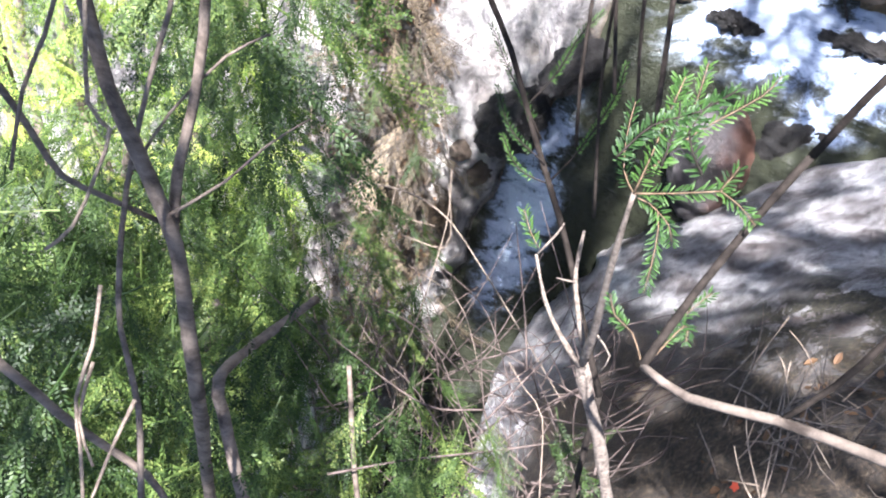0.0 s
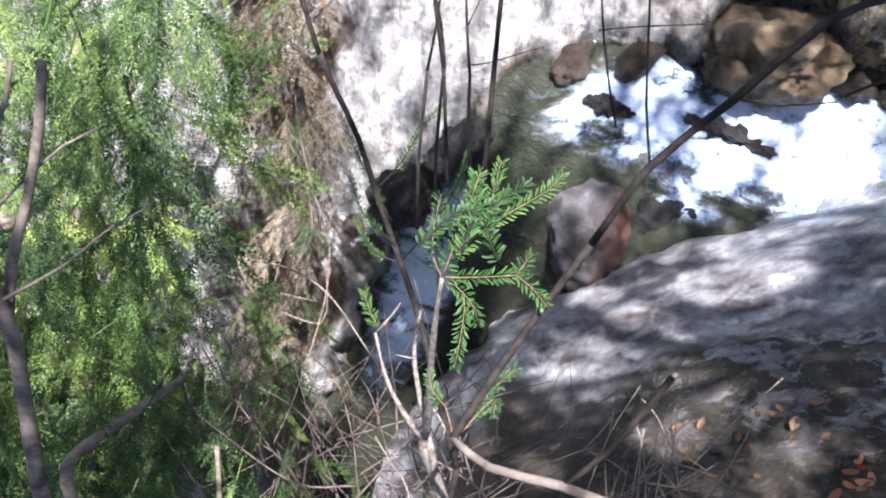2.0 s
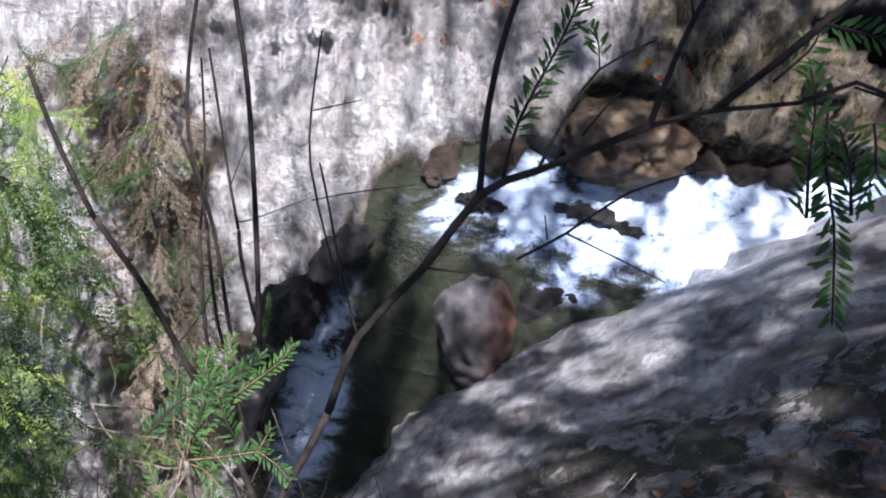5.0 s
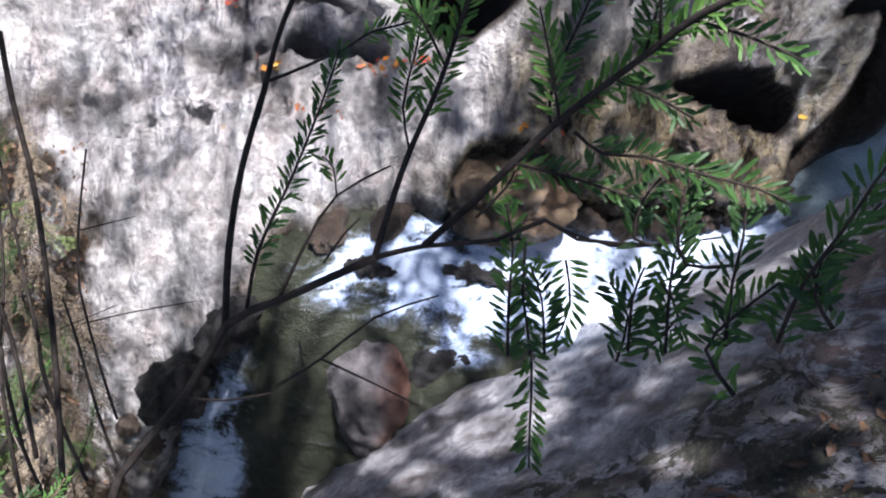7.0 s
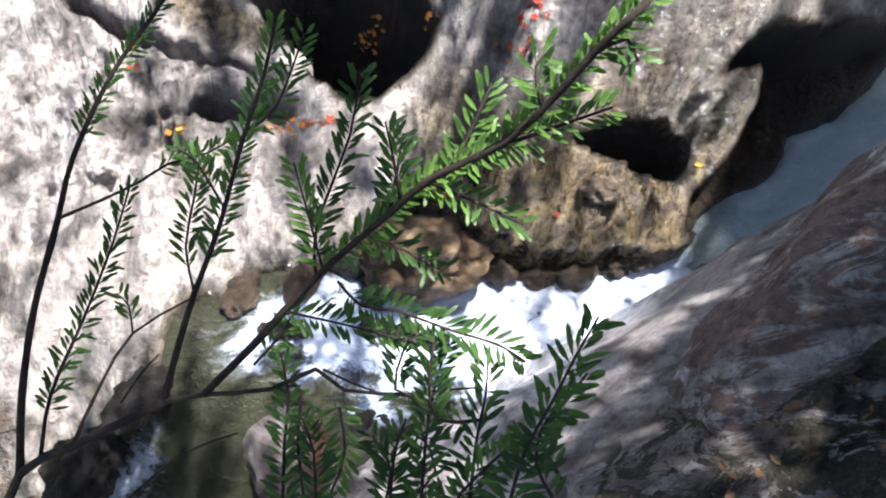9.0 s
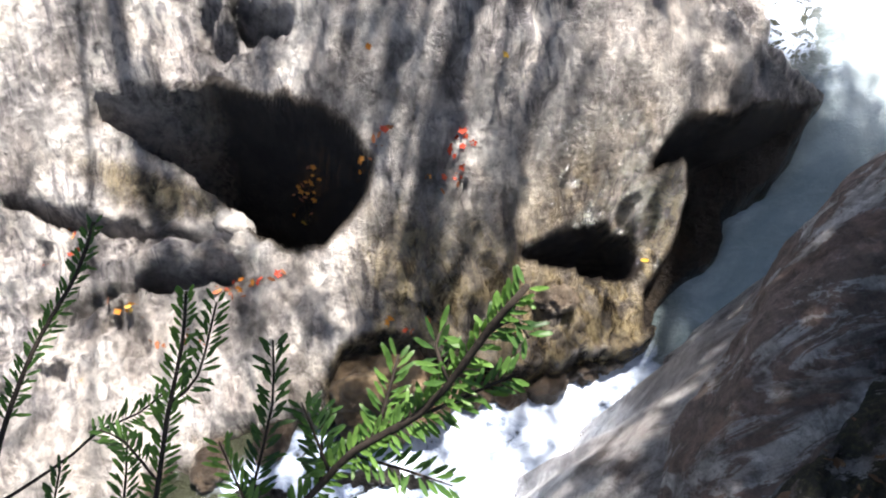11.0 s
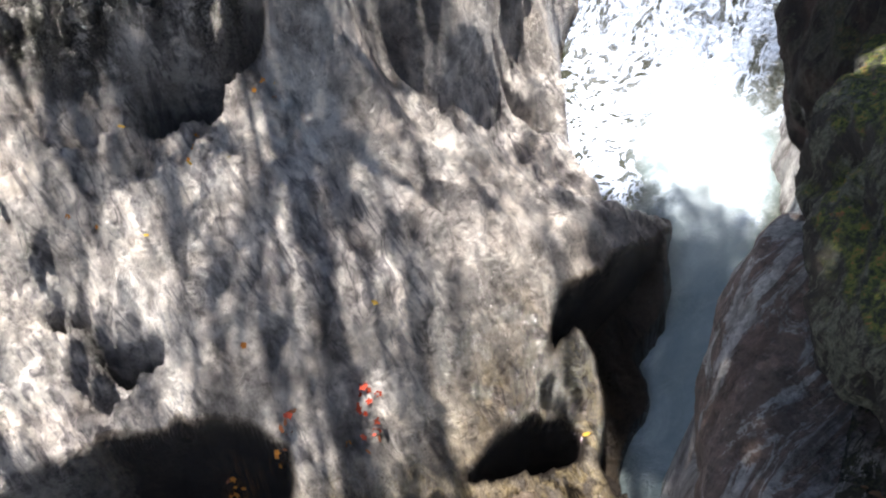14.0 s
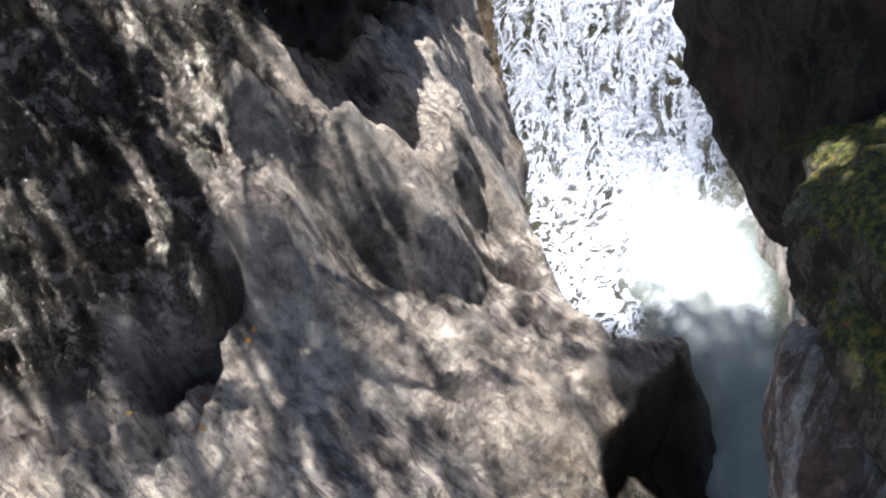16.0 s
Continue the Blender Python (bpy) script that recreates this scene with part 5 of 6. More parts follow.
def foliage(parents, count, box, heading, spread, rng, size=(0.8, 1.3), keep=None, kinds=None):
    """Sprays hung through a space given by a function of three numbers from 0 to 1, shared out among neighbouring plants."""
    spots = []
    while len(spots) < count:
        p = box(rng.random(), rng.random(), rng.random())
        if not keep or keep(p):
            spots.append(p)
    spots.sort(key=lambda p: p.x)
    for k, p in enumerate(spots):
        parent = parents[k * len(parents) // count]
        turn = Euler((radians(rng.gauss(0, 22)), radians(rng.gauss(10, 18)), radians(heading + rng.gauss(0, spread))))
        ob = part("spray", rng.choice(kinds or SPRAYS), parent)
        ob.matrix_basis = Matrix.LocRotScale(p - parent.location, turn, Vector([rng.uniform(*size)] * 3))


# the camera's first position; foliage is placed to fit its view
CAMERA_START = Vector((-0.53, -0.24, 6.25))


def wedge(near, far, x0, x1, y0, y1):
    """A space that widens downwards from the camera's start, set to fill its view; its open side slants."""
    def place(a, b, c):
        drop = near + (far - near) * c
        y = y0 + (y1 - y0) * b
        return CAMERA_START + drop * Vector((x0 + (x1 - 0.14 * y - x0) * a, y, -1.0))
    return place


def ground_z(x, y):
    return float(land(np.array([float(x)]), np.array([float(y)]))[0][0])


def young_hemlock(x, y, points):
    """One more sapling of the thicket: its stem leans out over the stream."""
    z = ground_z(x, y)
    THINGS["hemlock_sapling"] = thing("hemlock_sapling", "young hemlock tree with dense drooping green foliage", "tree", (x, y, z), "young hemlocks below the rim")
    shoot("hemlock_sapling", 0.018, 0.008, [(x, y, z - 0.1)] + points)
    return THINGS["hemlock_sapling"]


first = tagged(THINGS["hemlock_sapling"], group="young hemlocks below the rim")
SAPLINGS = [young_hemlock(-3.6, -3.2, [(-3.6, -2.4, 2.6), (-3.4, -1.2, 3.6), (-3.3, -0.2, 4.1)]), young_hemlock(-2.7, -3.3, [(-2.7, -2.3, 3.0), (-2.6, -1.2, 3.9), (-2.5, -0.3, 4.3)]),
            first, young_hemlock(-1.2, -3.0, [(-1.2, -2.1, 3.0), (-1.25, -1.3, 3.6), (-1.3, -0.8, 3.8)])]
rng = random.Random(3)


def clumped(p):
    # dense in clumps below, thin towards the open, sunlit upper corner of the camera's view and the stream side
    r = (p - CAMERA_START) / (CAMERA_START.z - p.z)
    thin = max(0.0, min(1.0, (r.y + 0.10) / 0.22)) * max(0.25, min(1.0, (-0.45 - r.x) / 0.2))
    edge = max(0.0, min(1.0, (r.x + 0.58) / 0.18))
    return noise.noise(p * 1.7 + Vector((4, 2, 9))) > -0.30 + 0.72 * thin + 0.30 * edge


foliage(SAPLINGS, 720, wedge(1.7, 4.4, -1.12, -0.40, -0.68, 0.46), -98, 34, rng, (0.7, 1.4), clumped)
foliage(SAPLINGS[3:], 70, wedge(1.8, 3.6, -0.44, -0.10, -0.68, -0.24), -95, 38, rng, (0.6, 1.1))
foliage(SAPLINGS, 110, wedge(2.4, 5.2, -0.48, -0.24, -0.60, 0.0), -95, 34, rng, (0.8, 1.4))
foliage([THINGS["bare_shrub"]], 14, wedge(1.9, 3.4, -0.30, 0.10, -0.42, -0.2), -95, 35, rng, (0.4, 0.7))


# bright copy of the hemlock sprays, with sunlight put into the colour
NEEDLE_SUN = leaf_material("sunlit_foliage", [(0.2, (0.10, 0.17, 0.03)), (0.55, (0.24, 0.32, 0.07)), (0.85, (0.50, 0.52, 0.16))], 0.45, 0.45)
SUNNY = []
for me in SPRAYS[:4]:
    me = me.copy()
    me.materials[0] = NEEDLE_SUN
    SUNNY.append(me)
BARKS["hemlock_tree"] = BARK_BROWN


def low_hemlock(x, y, bough, arms):
    """A hemlock rooted on the low bank: a leaning trunk and side limbs."""
    z = ground_z(x, y)
    THINGS["hemlock_tree"] = thing("hemlock_tree", "hemlock tree rooted low on the bank with layered drooping boughs", "tree", (x, y, z), "hemlocks on the low bank")
    shoot("hemlock_tree", 0.11, 0.05, [(x, y, z - 0.1)] + bough)
    for arm in arms:
        shoot("hemlock_tree", 0.05, 0.02, arm)
    return THINGS["hemlock_tree"]


LOW = [low_hemlock(-5.6, -1.6, [(-5.4, -0.9, 0.0), (-5.0, 0.0, 1.2), (-4.6, 0.6, 2.0)], [[(-5.4, -0.9, 0.0), (-5.6, 0.6, 0.5), (-5.6, 1.8, 0.7)]]),
       low_hemlock(-4.4, -2.2, [(-4.2, -1.4, 0.2), (-3.6, -0.6, 1.6), (-3.0, -0.2, 2.6)], [[(-4.2, -1.4, 0.2), (-3.6, 0.3, 0.9), (-3.2, 1.4, 1.0)], [(-4.0, -1.1, 0.7), (-4.6, 0.4, 1.2), (-4.9, 1.8, 1.2)]]),
       low_hemlock(-3.3, -3.4, [(-3.2, -2.7, 0.4), (-2.9, -1.8, 1.5), (-2.6, -1.0, 2.2)], [])]
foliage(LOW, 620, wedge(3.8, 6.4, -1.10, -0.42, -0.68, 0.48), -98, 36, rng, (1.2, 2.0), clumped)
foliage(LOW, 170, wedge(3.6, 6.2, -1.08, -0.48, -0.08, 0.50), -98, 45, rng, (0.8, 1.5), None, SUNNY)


SUN_RUN = Vector((sun_dir.x, sun_dir.y, 0)) / sun_dir.z


# leaves are left out of the crowns so the sun reaches chosen spots: x, y, z, half width
GAPS = [(0.75, 0.11, 1.3, 0.22), (0.53, -0.45, 2.2, 0.20), (-0.04, -0.5, 1.0, 0.17), (1.0, 0.22, 1.7, 0.11), (0.2, -0.22, 0.9, 0.12), (0.3, -0.75, 2.3, 0.13), (1.25, -0.2, 2.4, 0.10), (1.89, 0.79, 2.4, 0.09), (3.6, 1.66, 4.45, 0.24), (2.95, 3.05, 2.1, 0.36), (2.5, 2.75, 1.5, 0.22), (3.3, 2.5, 1.7, 0.22), (2.6, 5.05, 3.6, 0.40), (4.1, 5.15, 3.6, 0.42), (4.6, 5.7, 4.0, 0.35), (2.9, 5.5, 4.1, 0.25), (0.24, 0.30, 5.88, 0.13), (0.03, 0.42, 5.64, 0.10), (-0.47, -0.14, 5.19, 0.17), (-0.56, -0.50, 4.69, 0.09), (2.37, 4.71, 3.28, 0.30), (2.09, 5.21, 3.25, 0.24)]


def sun_gap(q, g):
    d = q - Vector(g[:3])
    return (d - sun_dir * d.dot(sun_dir)).length < g[3]


def tree(name, label, place, lobes, seed, girth=0.24):
    """A tree: a tapered trunk, a limb to each part of the crown, twigs, and leaf clumps with gaps between them.
    Each lobe is x, y, z of the rock under its shade, the height of the leaves, its radius and how closely it is leaved."""
    rng = random.Random(seed)
    base = Vector((place[0], place[1], ground_z(*place)))
    top = thing(name, label, "tree", base, "trees along the gorge rim")
    centres = [Vector((x, y, z)) + SUN_RUN * (h - z) + Vector((0, 0, h - z)) - base for x, y, z, h, r, d in lobes]
    mean = sum(centres, Vector()) / len(centres)
    fork = Vector((0.45 * mean.x, 0.45 * mean.y, 0.72 * mean.z))
    verts, faces = [], []
    trunk = curve_points([(0, 0, -0.6), (0.08 * mean.x, 0.08 * mean.y, 0.35 * mean.z), fork, mean + Vector((0, 0, 1.4))], 0.5)
    tube(verts, faces, trunk, girth, 0.03, 10, 0.05)
    part("trunk", mesh_from("trunk", verts, faces, BARK_BROWN), top)
    verts, faces, lv, lf = [], [], [], []
    for c, (x, y, z, h, radius, close) in zip(centres, lobes):
        start = trunk[int(len(trunk) * 0.6)]
        tube(verts, faces, curve_points([start, (start + c) / 2 + Vector((0, 0, 0.3)), c], 0.4), 0.035, 0.015, 6, 0.1)
        for k in range(int(close * math.pi * radius * radius / 0.09)):
            a, r = rng.uniform(0, 2 * math.pi), radius * math.sqrt(rng.random()) * rng.uniform(0.85, 1.2)
            q0 = c + Vector((r * math.cos(a), r * math.sin(a), rng.uniform(-0.7, 0.9)))
            if k % 3 == 0:
                tube(verts, faces, curve_points([c, (c + q0) / 2 + Vector((0, 0, 0.15)), q0], 0.4), 0.02, 0.006, 4, 0.1)
            lean = rng.gauss(0.15, 0.35)
            for _ in range(30):
                along, off = rng.gauss(0, 0.17), rng.gauss(0, 0.055)
                q = q0 + Vector((off + along * math.sin(lean), along * math.cos(lean), rng.gauss(0, 0.08)))
                if any(sun_gap(q + base, g) for g in GAPS):
                    continue
                s = rng.uniform(0.06, 0.13)
                m = Euler((rng.gauss(0, 0.5), rng.gauss(0, 0.5), rng.uniform(0, 6.3))).to_matrix()
                n = len(lv)
                lv += [q + m @ Vector(e) for e in ((-0.5 * s, 0, 0), (0, -0.28 * s, 0.03 * s), (0.5 * s, 0, -0.05 * s), (0, 0.28 * s, 0.03 * s))]
                lf += [(n, n + 1, n + 2), (n, n + 2, n + 3)]
    part("limbs", mesh_from("limbs", verts, faces, BARK_BROWN), top)
    part("crown", mesh_from("crown", lv, lf, CANOPY_LEAF, True), top)
    return top


# crowns stay out of view; each lobe is set to shade a chosen spot
tree("rim_tree", "thin-leaved tree on the far rim", (-0.6, 10.6), [(-0.4, 3.5, 0.9, 11.0, 2.0, 0.32), (1.8, 6.4, 4.5, 11.0, 0.85, 1.8), (-1.4, -0.1, -0.9, 9.5, 0.75, 7.0)], 3)
tree("rim_tree", "broad leafy tree leaning out from the far rim", (3.4, 9.8), [(2.2, 4.3, 2.6, 11.0, 2.1, 1.1), (1.45, 2.75, 1.0, 9.5, 0.36, 3.0), (3.0, 6.3, 4.4, 11.5, 1.3, 0.30), (0.5, 1.05, 0.0, 9.0, 0.9, 1.5), (1.9, 2.2, 0.6, 9.2, 0.75, 0.6)], 4)
tree("leaning_tree", "leafy tree leaning out from the near bank", (2.4, -3.6), [(0.7, -0.4, 2.0, 9.2, 1.4, 2.2), (2.0, 0.2, 3.0, 9.0, 0.9, 3.5), (2.9, 1.0, 3.0, 9.0, 0.7, 2.6), (2.7, 0.95, 3.6, 9.1, 0.5, 2.0), (-0.4, -0.95, 1.3, 9.0, 0.62, 3.2)], 1, 0.18)
tree("leaning_tree", "leafy tree leaning out over the narrow chute", (6.6, -2.2), [(3.2, 0.6, 4.5, 9.4, 1.4, 0.4), (4.7, 2.1, 4.8, 9.6, 0.9, 4.0), (3.0, 1.05, 4.4, 9.2, 0.55, 2.2), (3.7, 1.5, 2.6, 9.0, 0.6, 5.0), (3.1, 1.35, 2.5, 9.0, 0.6, 5.0), (4.15, 1.9, 2.9, 9.0, 0.5, 5.0)], 2)
tree("rim_tree", "tall unseen tree added to shade the chute below the upper fall", (8.2, -1.6), [(3.78, 1.92, 0.4, 14.0, 0.6, 6.0), (4.45, 2.45, 1.2, 14.0, 0.75, 5.0), (4.7, 2.68, 1.6, 14.0, 0.5, 4.0)], 9, 0.3)
tree("leaning_tree", "unseen leaning tree added to shade the young hemlocks", (-3.2, -4.6), [(-2.3, -1.2, 3.0, 9.0, 1.3, 0.7), (-1.75, -1.15, 1.5, 9.0, 0.7, 0.9)], 7, 0.18)

DRY_SPRAY = leaf_material("dry_brush", [(0.1, (0.02, 0.015, 0.010)), (0.5, (0.075, 0.056, 0.038)), (0.9, (0.24, 0.19, 0.13))], 0.6, 0.2)
DRY = []
for me in SPRAYS[3:]:
    me = me.copy()
    me.materials[0] = DRY_SPRAY
    DRY.append(me)
THINGS["dry_brush"] = thing("dry_brush", "withered brown brush hanging beside the white slab", "brush", (-2.7, 0.4, ground_z(-2.7, 0.4)))


def brush_box(a, b, c):
    y = -2.2 + 5.0 * b
    x = -2.65 - 0.10 * y + 0.75 * (a - 0.5)
    return Vector((x, y, ground_z(x, y) + 0.1 + 0.9 * c))


foliage([THINGS["dry_brush"]], 90, brush_box, -95, 30, rng, (0.9, 1.6), None, DRY)
foliage([THINGS["dry_brush"]], 50, brush_box, -95, 40, rng, (0.8, 1.4))

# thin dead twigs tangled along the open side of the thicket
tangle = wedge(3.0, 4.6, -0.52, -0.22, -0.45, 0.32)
for k in range(44):
    p = tangle(rng.random(), rng.random(), rng.random())
    way = Vector((rng.gauss(0, 0.45), rng.choice((1, -1)) * rng.uniform(0.5, 1.0), rng.gauss(0.05, 0.3))).normalized()
    run = rng.uniform(0.25, 0.6)
    side = Vector((rng.gauss(0, 0.06), rng.gauss(0, 0.06), rng.gauss(0, 0.06)))
    shoot("dead_twigs", 0.0026, 0.0008, [p, p + 0.4 * run * way + side, p + 0.75 * run * way + 0.6 * side, p + run * way])


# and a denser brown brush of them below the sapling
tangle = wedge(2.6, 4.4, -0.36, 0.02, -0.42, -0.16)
for k in range(170):
    p = tangle(rng.random(), rng.random(), rng.random())
    way = Vector((rng.gauss(0.1, 0.6), rng.uniform(0.2, 1.0), rng.gauss(0.15, 0.35))).normalized()
    run = rng.uniform(0.3, 0.8)
    side = Vector((rng.gauss(0, 0.07), rng.gauss(0, 0.07), rng.gauss(0, 0.07)))
    shoot("brown_brush", 0.0038, 0.0012, [p, p + 0.4 * run * way + side, p + 0.75 * run * way + 0.6 * side, p + run * way])


# ---------------------------------------------------------------- loose rocks and fallen leaves
def stone_material(name, pale, mid, dark, wet=0.0, moss=0.0, rust=0.0):
    m, nt, b = material(name)
    big = noise_tex(nt, 2.2, 6, 0.6, 0.3)
    spots = noise_tex(nt, 9.0, 8, 0.72)
    fine = noise_tex(nt, 40.0, 7, 0.75)
    c = ramp(nt, big, [(0.34, dark), (0.48, mid), (0.64, pale)])
    c = mix(nt, 0.7, c, ramp(nt, spots, [(0.36, (0.35, 0.33, 0.31)), (0.60, (1.1, 1.08, 1.05))]), "MULTIPLY")
    if rust:
        # one flank is stained by iron, with a ragged border
        spot = nt.nodes.new("ShaderNodeSeparateXYZ")
        nt.links.new(nt.nodes.new("ShaderNodeTexCoord").outputs["Object"], spot.inputs["Vector"])
        flank = math_node(nt, "ADD", math_node(nt, "MULTIPLY", spot.outputs["X"], 5.0), math_node(nt, "MULTIPLY", math_node(nt, "SUBTRACT", noise_tex(nt, 3.0, 5, 0.6), 0.52), 3.0), True)
        c = mix(nt, math_node(nt, "MULTIPLY", flank, rust), c, mix(nt, spots, (0.05, 0.019, 0.010), (0.24, 0.10, 0.058)))
    if moss:
        geo = nt.nodes.new("ShaderNodeNewGeometry")
        sep = nt.nodes.new("ShaderNodeSeparateXYZ")
        nt.links.new(geo.outputs["Normal"], sep.inputs["Vector"])
        crust = ramp(nt, noise_tex(nt, 4.6, 8, 0.72, 0.7, stretch=(1.5, 1.5, 0.4)), [(0.48, (0, 0, 0)), (0.525, (1, 1, 1))])
        c = mix(nt, math_node(nt, "MULTIPLY", crust, 0.85 * moss), c, ramp(nt, fine, [(0.4, (0.05, 0.052, 0.037)), (0.6, (0.22, 0.225, 0.17))]))
        up = math_node(nt, "MULTIPLY", math_node(nt, "MULTIPLY", math_node(nt, "SUBTRACT", sep.outputs["Z"], 0.30), 3.0, True), ramp(nt, noise_tex(nt, 3.4, 8, 0.75, 0.5), [(0.41, (0, 0, 0)), (0.47, (1, 1, 1))]), True)
        mc = ramp(nt, noise_tex(nt, 26.0, 6, 0.78), [(0.38, (0.008, 0.010, 0.004)), (0.47, (0.035, 0.045, 0.008)), (0.56, (0.14, 0.18, 0.025)), (0.64, (0.36, 0.13, 0.04))])
        c = mix(nt, math_node(nt, "MULTIPLY", up, moss, True), c, mc)
    nt.links.new(c, b.inputs["Base Color"])
    b.inputs["Roughness"].default_value = 0.8 - 0.6 * wet
    bump(nt, b, math_node(nt, "ADD", math_node(nt, "MULTIPLY", spots, 0.8), math_node(nt, "MULTIPLY", fine, 0.5)), 1.0, 0.10)
    return m


STONE_RED = stone_material("reddish_boulder", (0.21, 0.19, 0.20), (0.125, 0.11, 0.115), (0.05, 0.043, 0.043), 0.4, rust=0.85)
STONE_WET = stone_material("dark_wet_stone", (0.06, 0.055, 0.055), (0.026, 0.023, 0.022), (0.008, 0.007, 0.007), 0.5)
STONE_MOSS = stone_material("mossy_boulder_rock", (0.07, 0.06, 0.052), (0.028, 0.022, 0.019), (0.009, 0.007, 0.006), moss=1.0)
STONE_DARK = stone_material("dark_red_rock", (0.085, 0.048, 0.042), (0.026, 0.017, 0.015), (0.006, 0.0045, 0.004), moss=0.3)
# near-black colour for rocks that stand in for deep shade
STONE_SHADE = stone_material("shade_black_rock", (0.03, 0.025, 0.023), (0.012, 0.010, 0.009), (0.005, 0.004, 0.004), 0.1)
STONE_SHORE = stone_material("wet_shore_stone", (0.15, 0.11, 0.08), (0.06, 0.043, 0.031), (0.02, 0.015, 0.012), 0.65)
# colour lightened to carry the sun's glint off the wet rock
STONE_GLINT = stone_material("wet_glint_stone", (0.42, 0.37, 0.31), (0.24, 0.19, 0.15), (0.09, 0.07, 0.05), 1.15)
# very pale, with the sun on the rim put into the colour
STONE_SUNLIT = stone_material("sunlit_block", (0.78, 0.75, 0.72), (0.60, 0.57, 0.55), (0.34, 0.32, 0.30), 0.3)
STONE_NICHE = stone_material("rusty_niche_stone", (0.40, 0.31, 0.20), (0.18, 0.125, 0.075), (0.035, 0.026, 0.019), 0.6, rust=0.2)
STONE_BROWN = stone_material("brown_stone", (0.26, 0.20, 0.15), (0.13, 0.095, 0.07), (0.045, 0.032, 0.025), 0.1)


def boulder(name, label, mat, place, radii, turn=0.0, tilt=0.0, seed=0, rough=0.12, cuts=5, scale=1.6, foot=1.0, square=2.0):
    bm = bmesh.new()
    bmesh.ops.create_icosphere(bm, subdivisions=cuts, radius=1.0)
    m = Matrix.Rotation(turn, 3, "Z") @ Matrix.Rotation(tilt, 3, "Y")
    off = Vector((seed * 7.13, seed * 3.7, seed * 1.9))
    for v in bm.verts:
        n = v.co.normalized()
        k = (abs(n.x) ** square + abs(n.y) ** square + abs(n.z) ** square) ** (-1 / square)
        p = k * Vector((n.x * radii[0], n.y * radii[1], n.z * radii[2] * (foot if n.z < 0 else 1.0)))
        bulge = noise.fractal(p * scale / max(radii) + off, 0.9, 2.1, 6) * rough + 0.5 * rough * (0.5 - abs(noise.noise(p * 2.3 * scale / max(radii) + off)))
        v.co = m @ (p + n * bulge * min(radii) * 1.6)
    me = bpy.data.meshes.new(name)
    bm.to_mesh(me)
    bm.free()
    me.materials.append(mat)
    me.polygons.foreach_set("use_smooth", [True] * len(me.polygons))
    ob = new(name, me)
    ob.location = place
    return tagged(ob, label, "rock")


boulder("mossy_boulder", "large mossy boulder overhanging the narrow chute", STONE_MOSS, (3.22, 0.74, 4.32), (1.42, 0.58, 0.46), 0.707, 0.022, 1, 0.16, 6, 3.6, 1.5)
boulder("bank_rock", "reddish-brown streaked rock rising beside the narrow chute", ROCK_RED, (2.72, 0.78, 3.32), (1.15, 0.46, 0.42), 0.66, -0.26, 41, 0.10, 6, 2.2, 1.6, 3.2)
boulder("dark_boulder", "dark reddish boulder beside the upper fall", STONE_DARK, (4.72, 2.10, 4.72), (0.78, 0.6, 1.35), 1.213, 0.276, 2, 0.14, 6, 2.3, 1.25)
# added rock that serves as the dark shade behind the cliff top
boulder("overhanging_rock", "black rock added as the dark shade above the pale fluted cliff", STONE_SHADE, (4.95, 6.52, 4.62), (0.95, 0.50, 0.55), 0.25, 0.1, 51, 0.30, 6, 3.4, 1.0, 2.6)
boulder("red_boulder", "rounded reddish-brown boulder at the lip of the fall", STONE_RED, (-0.02, 0.50, -0.48), (0.35, 0.50, 0.62), 0.1, 0.1, 3, 0.14, 5, 1.4)
boulder("niche_stone", "rounded rust-brown stone lodged under a rock arch", STONE_NICHE, (1.07, 1.93, 0.14), (0.50, 0.31, 0.48), -0.12, 0.0, 31, 0.22, 5, 2.6)
# block added for the sunlit inner face of the rim
boulder("rim_block", "pale block added as the sunlit patch on the pothole's rim", STONE_SUNLIT, (0.10, 3.44, 0.52), (0.17, 0.10, 0.22), -0.75, 0.1, 61, 0.18, 5, 2.0, 1.0, 3.0)
boulder("wet_rock", "glistening wet brown rock below the dark hole", STONE_GLINT, (2.44, 2.27, ground_z(2.44, 2.27) - 0.02), (0.19, 0.11, 0.13), -0.2, 0.0, 32, 0.22, 5, 2.2)
boulder("foam_stone", "long dark stone breaking the white foam", STONE_WET, (0.92, 1.33, -0.04), (0.38, 0.07, 0.10), -0.27, 0.0, 4, 0.55, 5, 6.0)
boulder("wet_stone", "flat black stone awash in the foam", STONE_WET, (-0.02, 1.43, -0.04), (0.20, 0.06, 0.09), -0.26, 0.0, 11, 0.5, 5, 4.5)
# this black one is added to fill a recess with its shade
boulder("wet_stone", "black stone added as the shade in the hollow by the fall", STONE_SHADE, (0.50, 0.68, -0.18), (0.30, 0.20, 0.22), 0.3, 0.0, 5, 0.2, 5, 2.0)
boulder("wet_stone", "dark wet stone beside the lower fall", STONE_WET, (-1.62, 0.55, -0.62), (0.34, 0.22, 0.26), 0.9, 0.0, 6, 0.25, 5, 2.0)
boulder("wet_stone", "dark wet stone beside the lower fall", STONE_WET, (-1.15, 1.0, -0.22), (0.30, 0.16, 0.18), 0.8, 0.0, 7, 0.25, 5, 2.0)
